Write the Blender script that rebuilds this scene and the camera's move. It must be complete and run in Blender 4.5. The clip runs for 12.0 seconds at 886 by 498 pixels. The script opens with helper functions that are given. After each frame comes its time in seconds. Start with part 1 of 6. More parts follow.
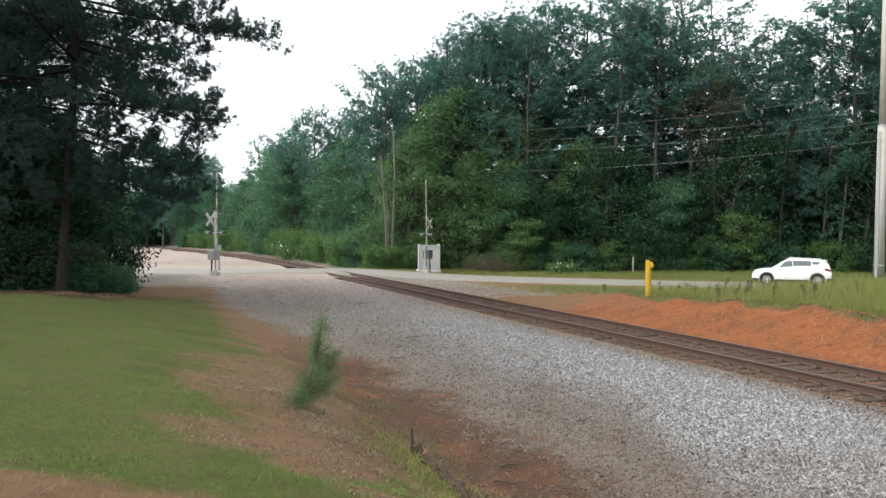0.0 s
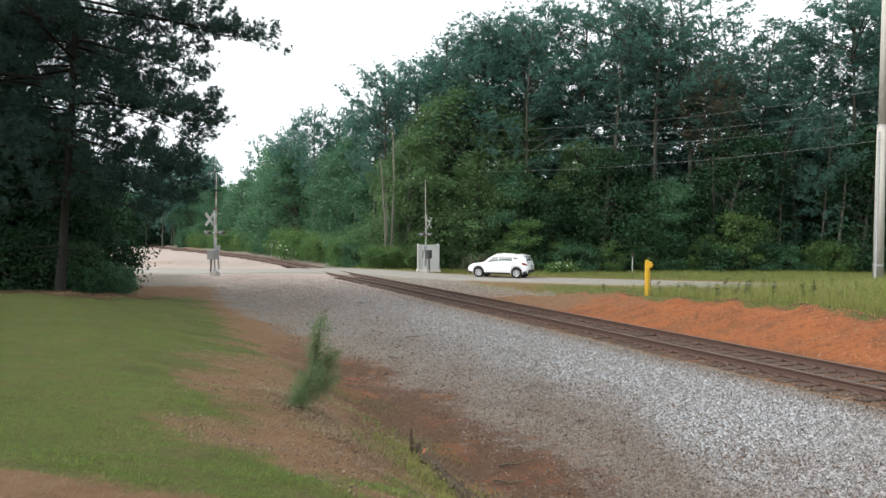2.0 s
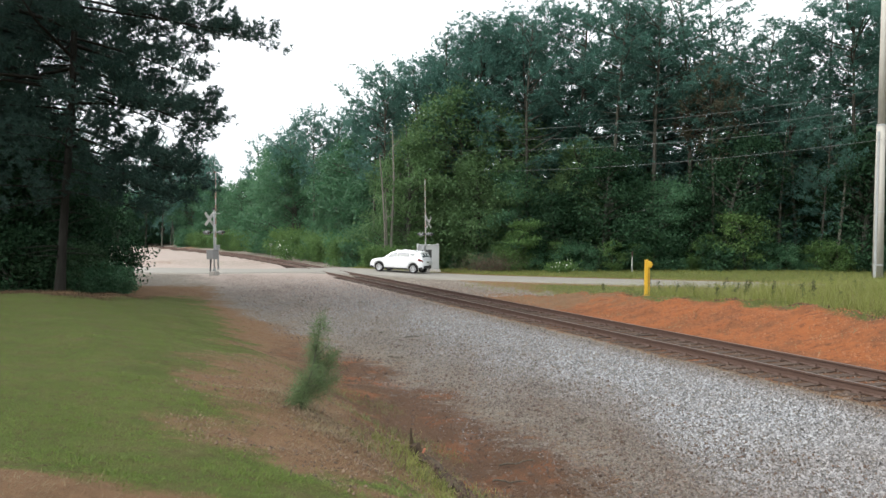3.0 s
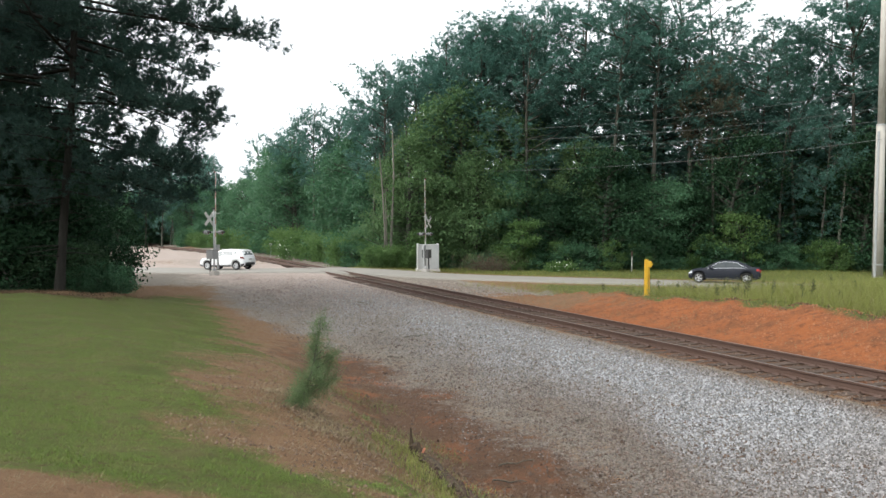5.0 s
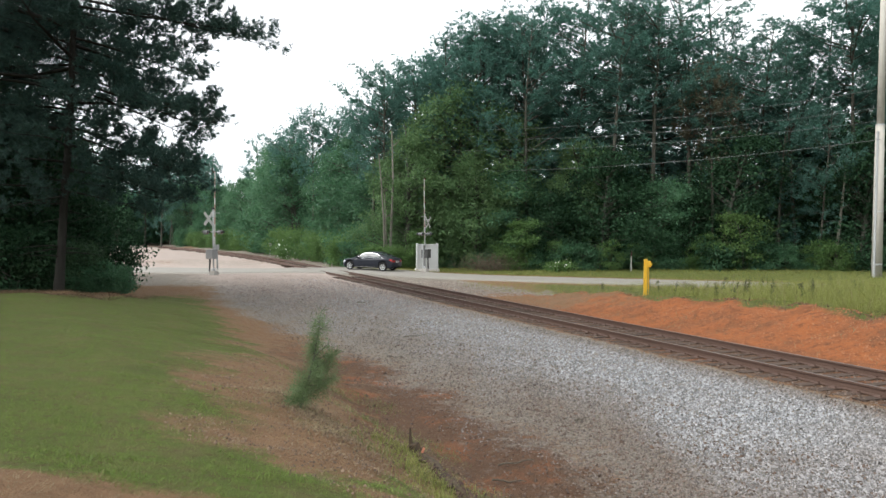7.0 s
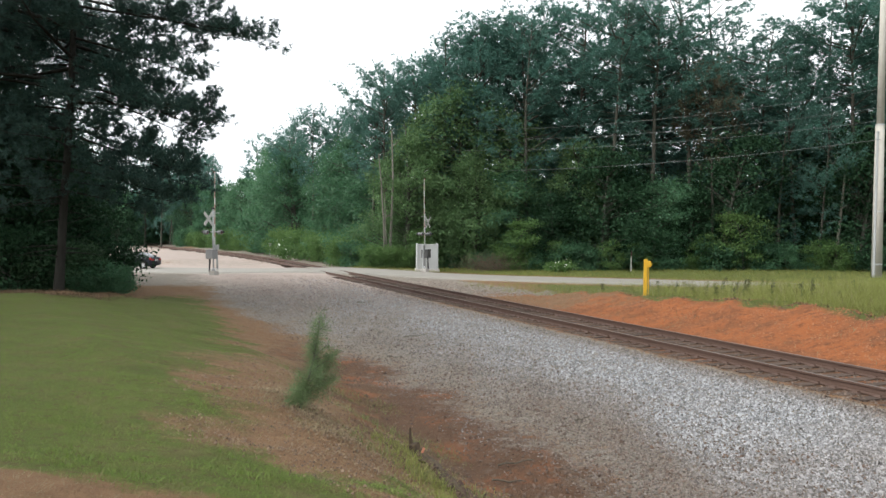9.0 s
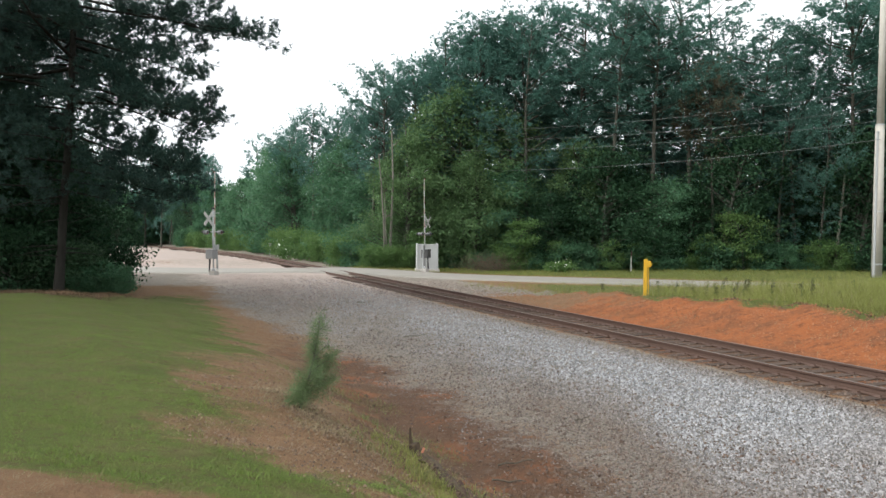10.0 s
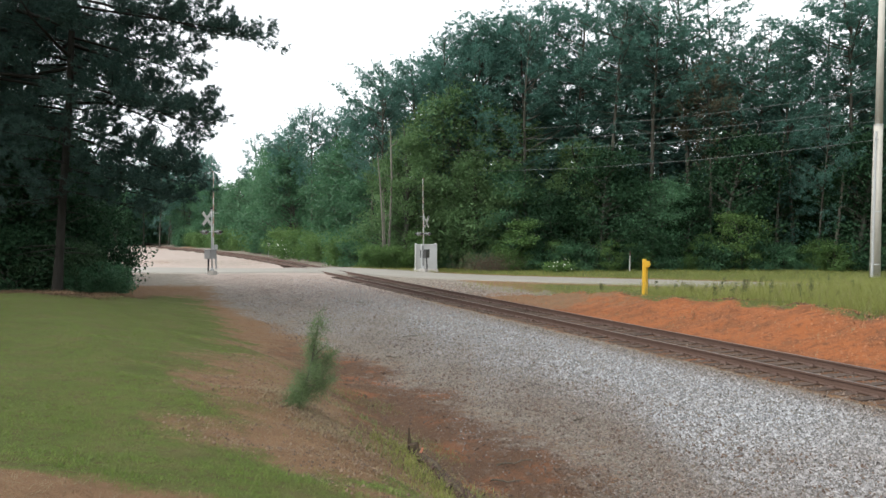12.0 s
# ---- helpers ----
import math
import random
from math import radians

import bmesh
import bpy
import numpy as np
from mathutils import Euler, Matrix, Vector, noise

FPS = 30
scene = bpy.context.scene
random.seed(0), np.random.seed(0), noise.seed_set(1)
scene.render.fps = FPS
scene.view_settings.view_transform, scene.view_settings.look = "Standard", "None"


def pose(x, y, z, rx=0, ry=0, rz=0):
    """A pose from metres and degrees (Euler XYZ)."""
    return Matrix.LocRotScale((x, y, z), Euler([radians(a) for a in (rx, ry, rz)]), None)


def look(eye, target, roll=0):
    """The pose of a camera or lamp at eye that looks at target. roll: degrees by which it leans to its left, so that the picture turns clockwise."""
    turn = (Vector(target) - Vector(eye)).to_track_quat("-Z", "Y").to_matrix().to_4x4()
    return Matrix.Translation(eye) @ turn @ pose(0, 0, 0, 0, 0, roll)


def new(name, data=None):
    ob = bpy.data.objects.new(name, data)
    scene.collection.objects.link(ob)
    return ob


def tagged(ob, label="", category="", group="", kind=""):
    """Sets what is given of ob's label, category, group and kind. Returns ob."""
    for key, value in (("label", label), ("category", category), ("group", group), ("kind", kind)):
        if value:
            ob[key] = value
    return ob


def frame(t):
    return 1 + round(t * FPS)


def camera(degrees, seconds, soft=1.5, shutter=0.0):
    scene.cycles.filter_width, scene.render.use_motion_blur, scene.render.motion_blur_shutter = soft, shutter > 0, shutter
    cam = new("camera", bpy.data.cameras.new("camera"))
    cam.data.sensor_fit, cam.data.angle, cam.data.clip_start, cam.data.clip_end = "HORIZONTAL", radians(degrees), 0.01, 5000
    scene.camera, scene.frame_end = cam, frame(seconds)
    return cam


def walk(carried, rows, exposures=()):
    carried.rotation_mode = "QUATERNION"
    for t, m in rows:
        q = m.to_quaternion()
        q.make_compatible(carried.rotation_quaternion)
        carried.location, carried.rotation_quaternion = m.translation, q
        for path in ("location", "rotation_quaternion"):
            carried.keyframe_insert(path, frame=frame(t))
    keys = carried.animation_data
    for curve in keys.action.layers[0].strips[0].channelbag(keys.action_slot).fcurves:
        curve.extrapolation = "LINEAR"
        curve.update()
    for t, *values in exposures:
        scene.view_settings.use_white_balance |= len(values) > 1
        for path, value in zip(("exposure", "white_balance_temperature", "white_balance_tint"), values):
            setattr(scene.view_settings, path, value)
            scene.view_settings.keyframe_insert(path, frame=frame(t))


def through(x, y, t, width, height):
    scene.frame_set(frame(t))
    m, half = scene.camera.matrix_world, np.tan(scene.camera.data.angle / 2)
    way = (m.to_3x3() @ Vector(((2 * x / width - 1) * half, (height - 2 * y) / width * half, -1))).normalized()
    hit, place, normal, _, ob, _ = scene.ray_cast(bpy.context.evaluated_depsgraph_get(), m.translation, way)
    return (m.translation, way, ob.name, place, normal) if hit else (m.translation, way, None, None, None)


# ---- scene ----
# camera: on a stand at eye height over the lawn, drifting by a hair
EYE_Z = 3.2
cam = camera(58.0, 12.0, soft=1.5)


def aim(turn, nod):
    return pose(0, 0, EYE_Z, 90 - 1.457 + nod, 0, turn)


walk(cam, [
    (0.0, aim(0.13, 0.06)), (1.5, aim(0.10, 0.055)), (3.0, aim(0.06, 0.025)), (5.0, aim(0.05, 0.01)),
    (6.5, aim(0.01, 0.0)), (9.0, aim(0.0, 0.0)), (11.0, aim(0.0, 0.0)), (11.5, aim(-0.13, 0.0)), (12.0, aim(-0.09, 0.0)),
])

# overcast daylight: a bright grey-white sky and a very soft sun behind the cloud
SUN_ELEV, SUN_TURN = radians(45), radians(-110)
world = bpy.data.worlds.new("sky")
scene.world = world
world.use_nodes = True
wt = world.node_tree
wt.nodes.clear()
sky = wt.nodes.new("ShaderNodeTexSky")
sky.sky_type = "NISHITA"
sky.sun_disc = False
sky.sun_elevation, sky.sun_rotation = SUN_ELEV, SUN_TURN
sky.air_density, sky.dust_density = 1.0, 4.0
grey = wt.nodes.new("ShaderNodeHueSaturation")
grey.inputs["Saturation"].default_value = 0.18
wt.links.new(sky.outputs[0], grey.inputs["Color"])
cloud_at = wt.nodes.new("ShaderNodeTexCoord")
cloud = wt.nodes.new("ShaderNodeTexNoise")
cloud.inputs["Scale"].default_value = 2.2
cloud.inputs["Detail"].default_value = 4.0
wt.links.new(cloud_at.outputs["Generated"], cloud.inputs["Vector"])
cloud_mix = wt.nodes.new("ShaderNodeMix")
cloud_mix.data_type = "RGBA"
cloud_mix.inputs["A"].default_value = (7.3, 8.0, 8.7, 1)
cloud_mix.inputs["B"].default_value = (11.2, 11.6, 11.8, 1)
wt.links.new(cloud.outputs[0], cloud_mix.inputs["Factor"])
sky_mix = wt.nodes.new("ShaderNodeMix")
sky_mix.data_type = "RGBA"
sky_mix.inputs["Factor"].default_value = 0.65
wt.links.new(grey.outputs[0], sky_mix.inputs["A"])
wt.links.new(cloud_mix.outputs["Result"], sky_mix.inputs["B"])
back = wt.nodes.new("ShaderNodeBackground")
back.inputs["Strength"].default_value = 0.12
wt.links.new(sky_mix.outputs["Result"], back.inputs["Color"])
wout = wt.nodes.new("ShaderNodeOutputWorld")
wt.links.new(back.outputs[0], wout.inputs[0])
sun = new("sun", bpy.data.lights.new("sun", "SUN"))
sun.data.energy, sun.data.angle, sun.data.color = 1.9, radians(40), (1.0, 0.985, 0.95)
sun.matrix_world = pose(0, 0, 40) @ look((0, 0, 0), (-math.cos(SUN_ELEV) * math.sin(SUN_TURN), -math.cos(SUN_ELEV) * math.cos(SUN_TURN), -math.sin(SUN_ELEV)))
scene.view_settings.exposure = 0.88
# ---------- mesh tools ----------
rng = np.random.default_rng(11)


def smooth(a, b, v):
    t = np.clip((v - a) / (b - a), 0, 1)
    return t * t * (3 - 2 * t)


def mesh_of(name, verts, faces, mats=(), shade=False, index=None):
    """A mesh from arrays; faces is an (n, k) array or a list of tuples."""
    me = bpy.data.meshes.new(name)
    verts = np.asarray(verts, dtype=np.float32)
    if isinstance(faces, np.ndarray):
        n, k = faces.shape
        me.vertices.add(len(verts))
        me.vertices.foreach_set("co", verts.ravel())
        me.loops.add(n * k)
        me.loops.foreach_set("vertex_index", faces.astype(np.int32).ravel())
        me.polygons.add(n)
        me.polygons.foreach_set("loop_start", np.arange(0, n * k, k, dtype=np.int32))
        me.update(calc_edges=True)
        me.validate()
    else:
        me.from_pydata([tuple(map(float, v)) for v in verts], [], [tuple(int(i) for i in f) for f in faces])
    for m in mats if isinstance(mats, (list, tuple)) else [mats]:
        me.materials.append(m)
    if index is not None:
        me.polygons.foreach_set("material_index", np.asarray(index, dtype=np.int32))
    me.polygons.foreach_set("use_smooth", np.full(len(me.polygons), bool(shade)))
    me.update()
    return me


def part(name, bm, material, parent, label="", shade=False, at=None):
    """Links a bmesh as ONE mesh object under a thing or a part."""
    me = bpy.data.meshes.new(name)
    bm.to_mesh(me)
    bm.free()
    me.materials.append(material)
    me.polygons.foreach_set("use_smooth", np.full(len(me.polygons), bool(shade)))
    ob = new(name, me)
    ob.parent = parent
    if at is not None:
        ob.matrix_basis = at
    return tagged(ob, label)


def hang(name, me, parent, label="", at=None):
    """Links finished mesh data as a part."""
    ob = new(name, me)
    ob.parent = parent
    if at is not None:
        ob.matrix_basis = at
    return tagged(ob, label)


def thing(name, at, label, category, group=""):
    ob = new(name)
    ob.empty_display_size = 0.3
    ob.matrix_basis = at
    return tagged(ob, label, category, group)


def add_box(bm, size, at=(0, 0, 0), turn=(0, 0, 0), bevel=0.0, taper=None):
    m = pose(*at, *turn) @ Matrix.Diagonal((*size, 1))
    made = bmesh.ops.create_cube(bm, size=1.0, matrix=m)["verts"]
    if taper:
        top = sorted(made, key=lambda v: v.co.z)[4:]
        c = sum((v.co for v in top), Vector()) / 4
        for v in top:
            v.co.x = c.x + (v.co.x - c.x) * taper
            v.co.y = c.y + (v.co.y - c.y) * taper
    if bevel:
        edges = list({e for v in made for e in v.link_edges})
        bmesh.ops.bevel(bm, geom=edges, offset=bevel, segments=2, profile=0.6, affect="EDGES")
    return bm


def add_rod(bm, a, b, r1, r2=None, sides=12, caps=True):
    a, b = Vector(a), Vector(b)
    m = Matrix.Translation((a + b) / 2) @ (b - a).to_track_quat("Z", "Y").to_matrix().to_4x4()
    bmesh.ops.create_cone(bm, cap_ends=caps, segments=sides, radius1=r1, radius2=r1 if r2 is None else r2, depth=(b - a).length, matrix=m)
    return bm


def tube(points, radii, sides=6):
    """Vertices and quads of a bent, tapered tube, as arrays."""
    P = np.asarray(points, float)
    R = np.asarray(radii, float)
    T = np.gradient(P, axis=0)
    T /= np.linalg.norm(T, axis=1)[:, None] + 1e-9
    ref = np.where(np.abs(T[:, 2:3]) > 0.9, np.array([[1.0, 0, 0]]), np.array([[0, 0, 1.0]]))
    A = np.cross(T, ref)
    A /= np.linalg.norm(A, axis=1)[:, None] + 1e-9
    B = np.cross(T, A)
    ang = np.linspace(0, 2 * np.pi, sides, endpoint=False)
    V = P[:, None] + R[:, None, None] * (np.cos(ang)[None, :, None] * A[:, None] + np.sin(ang)[None, :, None] * B[:, None])
    n = len(P)
    i, j = np.meshgrid(np.arange(n - 1), np.arange(sides), indexing="ij")
    k = (j + 1) % sides
    F = np.stack([i * sides + j, i * sides + k, (i + 1) * sides + k, (i + 1) * sides + j], -1).reshape(-1, 4)
    return V.reshape(-1, 3), F


def merge(pieces):
    V, F, n = [], [], 0
    for v, f in pieces:
        V.append(v)
        F.append(f + n)
        n += len(v)
    return np.concatenate(V), np.concatenate(F)


# ---------- materials ----------
def ramp_set(node, stops):
    els = node.color_ramp.elements
    while len(els) > 1:
        els.remove(els[-1])
    els[0].position, els[0].color = stops[0][0], (*stops[0][1], 1)
    for p, c in stops[1:]:
        els.new(p).color = (*c, 1)


class Mat:
    """A node material, written in short."""

    def __init__(self, name, rough=0.8, metal=0.0):
        self.m = bpy.data.materials.new(name)
        self.m.use_nodes = True
        self.t = self.m.node_tree
        self.b = self.t.nodes["Principled BSDF"]
        self.b.inputs["Roughness"].default_value = rough
        self.b.inputs["Metallic"].default_value = metal
        self.co = self.t.nodes.new("ShaderNodeTexCoord")
        self.geo = self.t.nodes.new("ShaderNodeNewGeometry")

    def link(self, a, b):
        self.t.links.new(a, b)

    def noise(self, scale, detail=4.0, rough=0.6, where="Object", stretch=None):
        n = self.t.nodes.new("ShaderNodeTexNoise")
        n.inputs["Scale"].default_value = scale
        n.inputs["Detail"].default_value = detail
        n.inputs["Roughness"].default_value = rough
        src = self.geo.outputs["Position"] if where == "World" else self.co.outputs[where]
        if stretch:
            mp = self.t.nodes.new("ShaderNodeMapping")
            mp.inputs["Scale"].default_value = stretch
            self.link(src, mp.inputs["Vector"])
            src = mp.outputs[0]
        self.link(src, n.inputs["Vector"])
        return n.outputs[0]

    def cells(self, scale, where="World", feature="F1", out="Color"):
        n = self.t.nodes.new("ShaderNodeTexVoronoi")
        n.feature = feature
        n.inputs["Scale"].default_value = scale
        self.link(self.geo.outputs["Position"] if where == "World" else self.co.outputs[where], n.inputs["Vector"])
        return n.outputs[out]

    def ramp(self, fac, stops):
        r = self.t.nodes.new("ShaderNodeValToRGB")
        ramp_set(r, stops)
        self.link(fac, r.inputs[0])
        return r.outputs[0]

    def mix(self, fac, a, b, kind="MIX"):
        n = self.t.nodes.new("ShaderNodeMix")
        n.data_type = "RGBA"
        n.blend_type = kind
        for key, v in (("Factor", fac), ("A", a), ("B", b)):
            if isinstance(v, (int, float)):
                n.inputs[key].default_value = v if key == "Factor" else (v, v, v, 1)
            elif isinstance(v, tuple):
                n.inputs[key].default_value = (*v, 1)
            else:
                self.link(v, n.inputs[key])
        return n.outputs["Result"]

    def math(self, op, a, b=0.0, clamp=False):
        n = self.t.nodes.new("ShaderNodeMath")
        n.operation = op
        n.use_clamp = clamp
        for i, v in enumerate((a, b)):
            if isinstance(v, (int, float)):
                n.inputs[i].default_value = v
            else:
                self.link(v, n.inputs[i])
        return n.outputs[0]

    def attr(self, name):
        n = self.t.nodes.new("ShaderNodeAttribute")
        n.attribute_name = name
        return n.outputs["Fac"]

    def island(self):
        return self.geo.outputs["Random Per Island"]

    def each(self):
        return self.t.nodes.new("ShaderNodeObjectInfo").outputs["Random"]

    def bump(self, height, strength=0.3, distance=0.02):
        n = self.t.nodes.new("ShaderNodeBump")
        n.inputs["Strength"].default_value = strength
        n.inputs["Distance"].default_value = distance
        self.link(height, n.inputs["Height"])
        self.link(n.outputs[0], self.b.inputs["Normal"])

    def color(self, c):
        if isinstance(c, tuple):
            self.b.inputs["Base Color"].default_value = (*c, 1)
        else:
            self.link(c, self.b.inputs["Base Color"])
        return self

    def set(self, **kw):
        for k, v in kw.items():
            key = k.replace("_", " ")
            if isinstance(v, (int, float, tuple)):
                self.b.inputs[key].default_value = v
            else:
                self.link(v, self.b.inputs[key])
        return self


def plain(name, a, b, rough=0.6, metal=0.0, scale=6.0, bump=0.0, each=0.0):
    m = Mat(name, rough, metal)
    c = m.mix(m.noise(scale, 5), a, b)
    c = m.mix(m.math("MULTIPLY", m.noise(scale * 9, 3), 0.45), c, tuple(0.6 * v for v in a))
    if each:
        c = m.mix(m.math("MULTIPLY", m.each(), each), c, tuple(0.55 * v for v in a))
    m.color(c)
    if rough > 0.8:
        m.set(Specular_IOR_Level=0.15)
    if bump:
        m.bump(m.noise(scale * 8, 4), bump, 0.01)
    return m.m


def leaf_material(name, dark, mid, light, rough=0.6, through=0.25, patches=None, gloss=0.25):
    m = Mat(name, rough)
    c = m.ramp(m.island(), [(0.0, dark), (0.5, mid), (1.0, light)])
    c = m.mix(m.math("MULTIPLY", m.noise(0.45, 3, where="World"), 0.7), c, dark)
    if patches:
        c = m.mix(m.ramp(m.noise(1.7, 5, 0.65, "World"), [(0.5, (0, 0, 0)), (0.75, (0.8, 0.8, 0.8))]), c, patches)
    tint = m.mix(m.each(), (0.8, 0.9, 0.88), (1.08, 1.12, 1.1))
    c = m.mix(1.0, c, tint, "MULTIPLY")
    m.color(c)
    m.set(Specular_IOR_Level=gloss)
    tr = m.t.nodes.new("ShaderNodeBsdfTranslucent")
    m.link(c, tr.inputs[0])
    mx = m.t.nodes.new("ShaderNodeMixShader")
    mx.inputs[0].default_value = through
    out = m.t.nodes["Material Output"]
    m.link(m.b.outputs[0], mx.inputs[1])
    m.link(tr.outputs[0], mx.inputs[2])
    m.link(mx.outputs[0], out.inputs[0])
    return m.m


def bark_material(name, a, b, scale=3.0, lichen=0.5):
    m = Mat(name, 0.9)
    m.set(Specular_IOR_Level=0.15)
    n = m.noise(scale, 6, 0.65, stretch=(3, 3, 0.5))
    c = m.ramp(n, [(0.3, a), (0.62, b)])
    m.color(m.mix(m.math("MULTIPLY", m.noise(0.4, 2, where="World"), lichen), c, (0.10, 0.11, 0.08)))
    m.bump(n, 0.8, 0.05)
    return m.m


PINE_NEEDLES = leaf_material("pine_needles", (0.054, 0.128, 0.106), (0.086, 0.192, 0.154), (0.128, 0.255, 0.202), 0.5, 0.5, gloss=0.6)
# PINE_NEEDLES in darker colours, for the shade on the pines by the lawn
SHADED_NEEDLES = leaf_material("shaded_pine_needles", (0.024, 0.05, 0.044), (0.038, 0.072, 0.06), (0.058, 0.1, 0.08), 0.6, 0.3, gloss=0.2)
BROAD_LEAVES = leaf_material("broad_leaves", (0.044, 0.112, 0.06), (0.077, 0.174, 0.086), (0.12, 0.236, 0.114), 0.5, 0.45, gloss=0.4)
LIGHT_LEAVES = leaf_material("light_leaves", (0.078, 0.14, 0.045), (0.12, 0.2, 0.064), (0.175, 0.268, 0.088), 0.5, 0.45)
YELLOW_LEAVES = leaf_material("olive_leaves", (0.075, 0.138, 0.058), (0.13, 0.21, 0.086), (0.19, 0.28, 0.115), 0.55, 0.5, gloss=0.35)
BROWN_NEEDLES = leaf_material("browned_needles", (0.085, 0.075, 0.05), (0.13, 0.112, 0.075), (0.18, 0.155, 0.105), 0.7, 0.4)
# shade under the pines and in the wood is put into these leaf colours
SHADED_SHRUB = leaf_material("shaded_shrub_leaves", (0.02, 0.044, 0.02), (0.034, 0.068, 0.031), (0.058, 0.104, 0.048), 0.55, 0.25, gloss=0.15)
SHADED_LEAVES = leaf_material("shaded_leaves", (0.013, 0.034, 0.017), (0.023, 0.055, 0.026), (0.04, 0.084, 0.04), 0.65, 0.2, gloss=0.1)
PINE_BARK = bark_material("pine_bark", (0.035, 0.031, 0.027), (0.085, 0.075, 0.066))
# PINE_BARK darkened for the shade on the trunks beside the lawn
SHADED_BARK = bark_material("shaded_pine_bark", (0.009, 0.008, 0.007), (0.022, 0.02, 0.018), lichen=0.1)
GREY_BARK = bark_material("grey_bark", (0.035, 0.034, 0.03), (0.09, 0.085, 0.075))
PALE_BARK = bark_material("bleached_dead_wood", (0.085, 0.076, 0.064), (0.19, 0.172, 0.148))
# ---------- lie of the land ----------
# y runs away from the camera, x to the right; the crossing lies about z = 0
def track_x(y):
    return 13.71 - 0.368 * y - 0.0018 * np.maximum(0, y - 62) ** 2


def rail_top(y):
    return 0.40 - (np.clip(y, -20, 64) - 14) * 0.0074


ROAD_DIR = np.array([-0.915, 0.405])
ROAD_AT = np.array([-0.4, 59.6])
LANE = 1.25
ROAD_HALF = 2.8


def road_sr(x, y):
    """Way along the driven lane and offset from it (away from the camera positive)."""
    dx, dy = x - ROAD_AT[0], y - ROAD_AT[1]
    return dx * ROAD_DIR[0] + dy * ROAD_DIR[1], dx * 0.405 + dy * 0.915


def road_z(s):
    return -0.26 + 0.31 * np.exp(-((s - 8.5) / 7.5) ** 2)


def offset(x, y):
    """Offset from the near rail; the centre line lies at 0.75."""
    slope = 0.368 + 0.0036 * np.maximum(0, y - 62)
    return (x - track_x(y)) / np.sqrt(1 + slope ** 2) + 0.75


def ripple(x, y, f, seed):
    """A cheap smooth unevenness from a few crossed waves."""
    r = np.random.default_rng(seed)
    out = 0
    for k in range(6):
        a, p = r.uniform(0, 2 * np.pi, 2)
        g = f * r.uniform(0.5, 2.0)
        out = out + np.sin((x * np.cos(a) + y * np.sin(a)) * g + p) / (1 + 0.5 * k)
    return out / 2.6


def ground_z(x, y):
    x, y = np.asarray(x, float), np.asarray(y, float)
    u = offset(x, y)
    s, r = road_sr(x, y)
    top = rail_top(y)
    bed = top - 0.182
    low = -0.06 + 0 * x
    # near side: gravel shoulder, ditch, bank and lawn
    away = smooth(14, 50, y)
    shoulder = bed + (low - bed) * smooth(-0.9, -7.6, u) ** 0.8
    dirt = 0.05 * ripple(x, y, 2.2, 3) * smooth(-4, -7, u)
    soften = smooth(10, 24, y)
    bank = 1.55 * (1 - away) * (0.55 * (1 - soften) * smooth(-7.9, -10.6, u) + 0.45 * (1 - soften) * smooth(-8.6, -13.5, u) + soften * smooth(-6.8, -16.5, u))
    left = shoulder + dirt + bank + 0.035 * ripple(x, y, 1.3, 5) * smooth(-8, -10, u) + 0.03 * ripple(x, y, 6.5, 8) * smooth(-8.2, -9.2, u) * smooth(-13.5, -11, u)
    # far side: toe of the clay bank, its crown, and the fall to the road
    crown = (0.62 + 0.2 * smooth(32, 20, y)) * smooth(41, 31, y)
    clay = (crown + 0.13 * ripple(x, y, 1.5, 9) + 0.075 * ripple(x, y, 4.0, 10) + 0.045 * ripple(x, y, 8.5, 12)) * smooth(2.0, 5.3, u) * smooth(-5.5, -14, r)
    right = bed + (-0.3 - bed) * smooth(2.2, 6, u) * smooth(24, 45, y) + clay + 0.05 * ripple(x, y, 3.1, 21) * smooth(2.6, 3.2, u)
    right = right + (-0.32 - right) * smooth(-12.5, -6.5, r)
    z = np.where(u < 0, left, right)
    # the crossing and the wide gravel apron
    z = z + (np.minimum(road_z(s), 0.0) - 0.07 - z) * smooth(-11, -5.5, r) * smooth(2.5, -3, u)
    z = z + (road_z(s) - 0.10 - z) * smooth(-7, -5, r) * (1 - smooth(5, 8, r))
    # beyond the road
    far = -0.25 + 0.25 * smooth(5, 20, r) + 0.01 * np.maximum(0, r - 20)
    z = z + (far - z) * smooth(5.2, 8, r) * smooth(3.5, 7, np.abs(u))
    under = smooth(2.4, 1.5, np.abs(u - 0.75)) * smooth(5, 7, r)
    z = z + (bed - z) * under
    return z


def axis(lo, hi, near_lo, near_hi, step, grow=1.12):
    a = list(np.arange(near_lo, near_hi + step / 2, step))
    d, v = step, near_hi
    while v < hi:
        d *= grow
        v += d
        a.append(v)
    d, v = step, near_lo
    while v > lo:
        d *= grow
        v -= d
        a.insert(0, v)
    return np.array(a)


gx = axis(-900, 900, -16, 26, 0.25)
gy = axis(-300, 2500, 3.5, 58, 0.28)
GX, GY = np.meshgrid(gx, gy)
GZ = ground_z(GX, GY)
nx, ny = len(gx), len(gy)
ii, jj = np.meshgrid(np.arange(ny - 1), np.arange(nx - 1), indexing="ij")
quads = np.stack([ii * nx + jj, ii * nx + jj + 1, (ii + 1) * nx + jj + 1, (ii + 1) * nx + jj], -1).reshape(-1, 4)


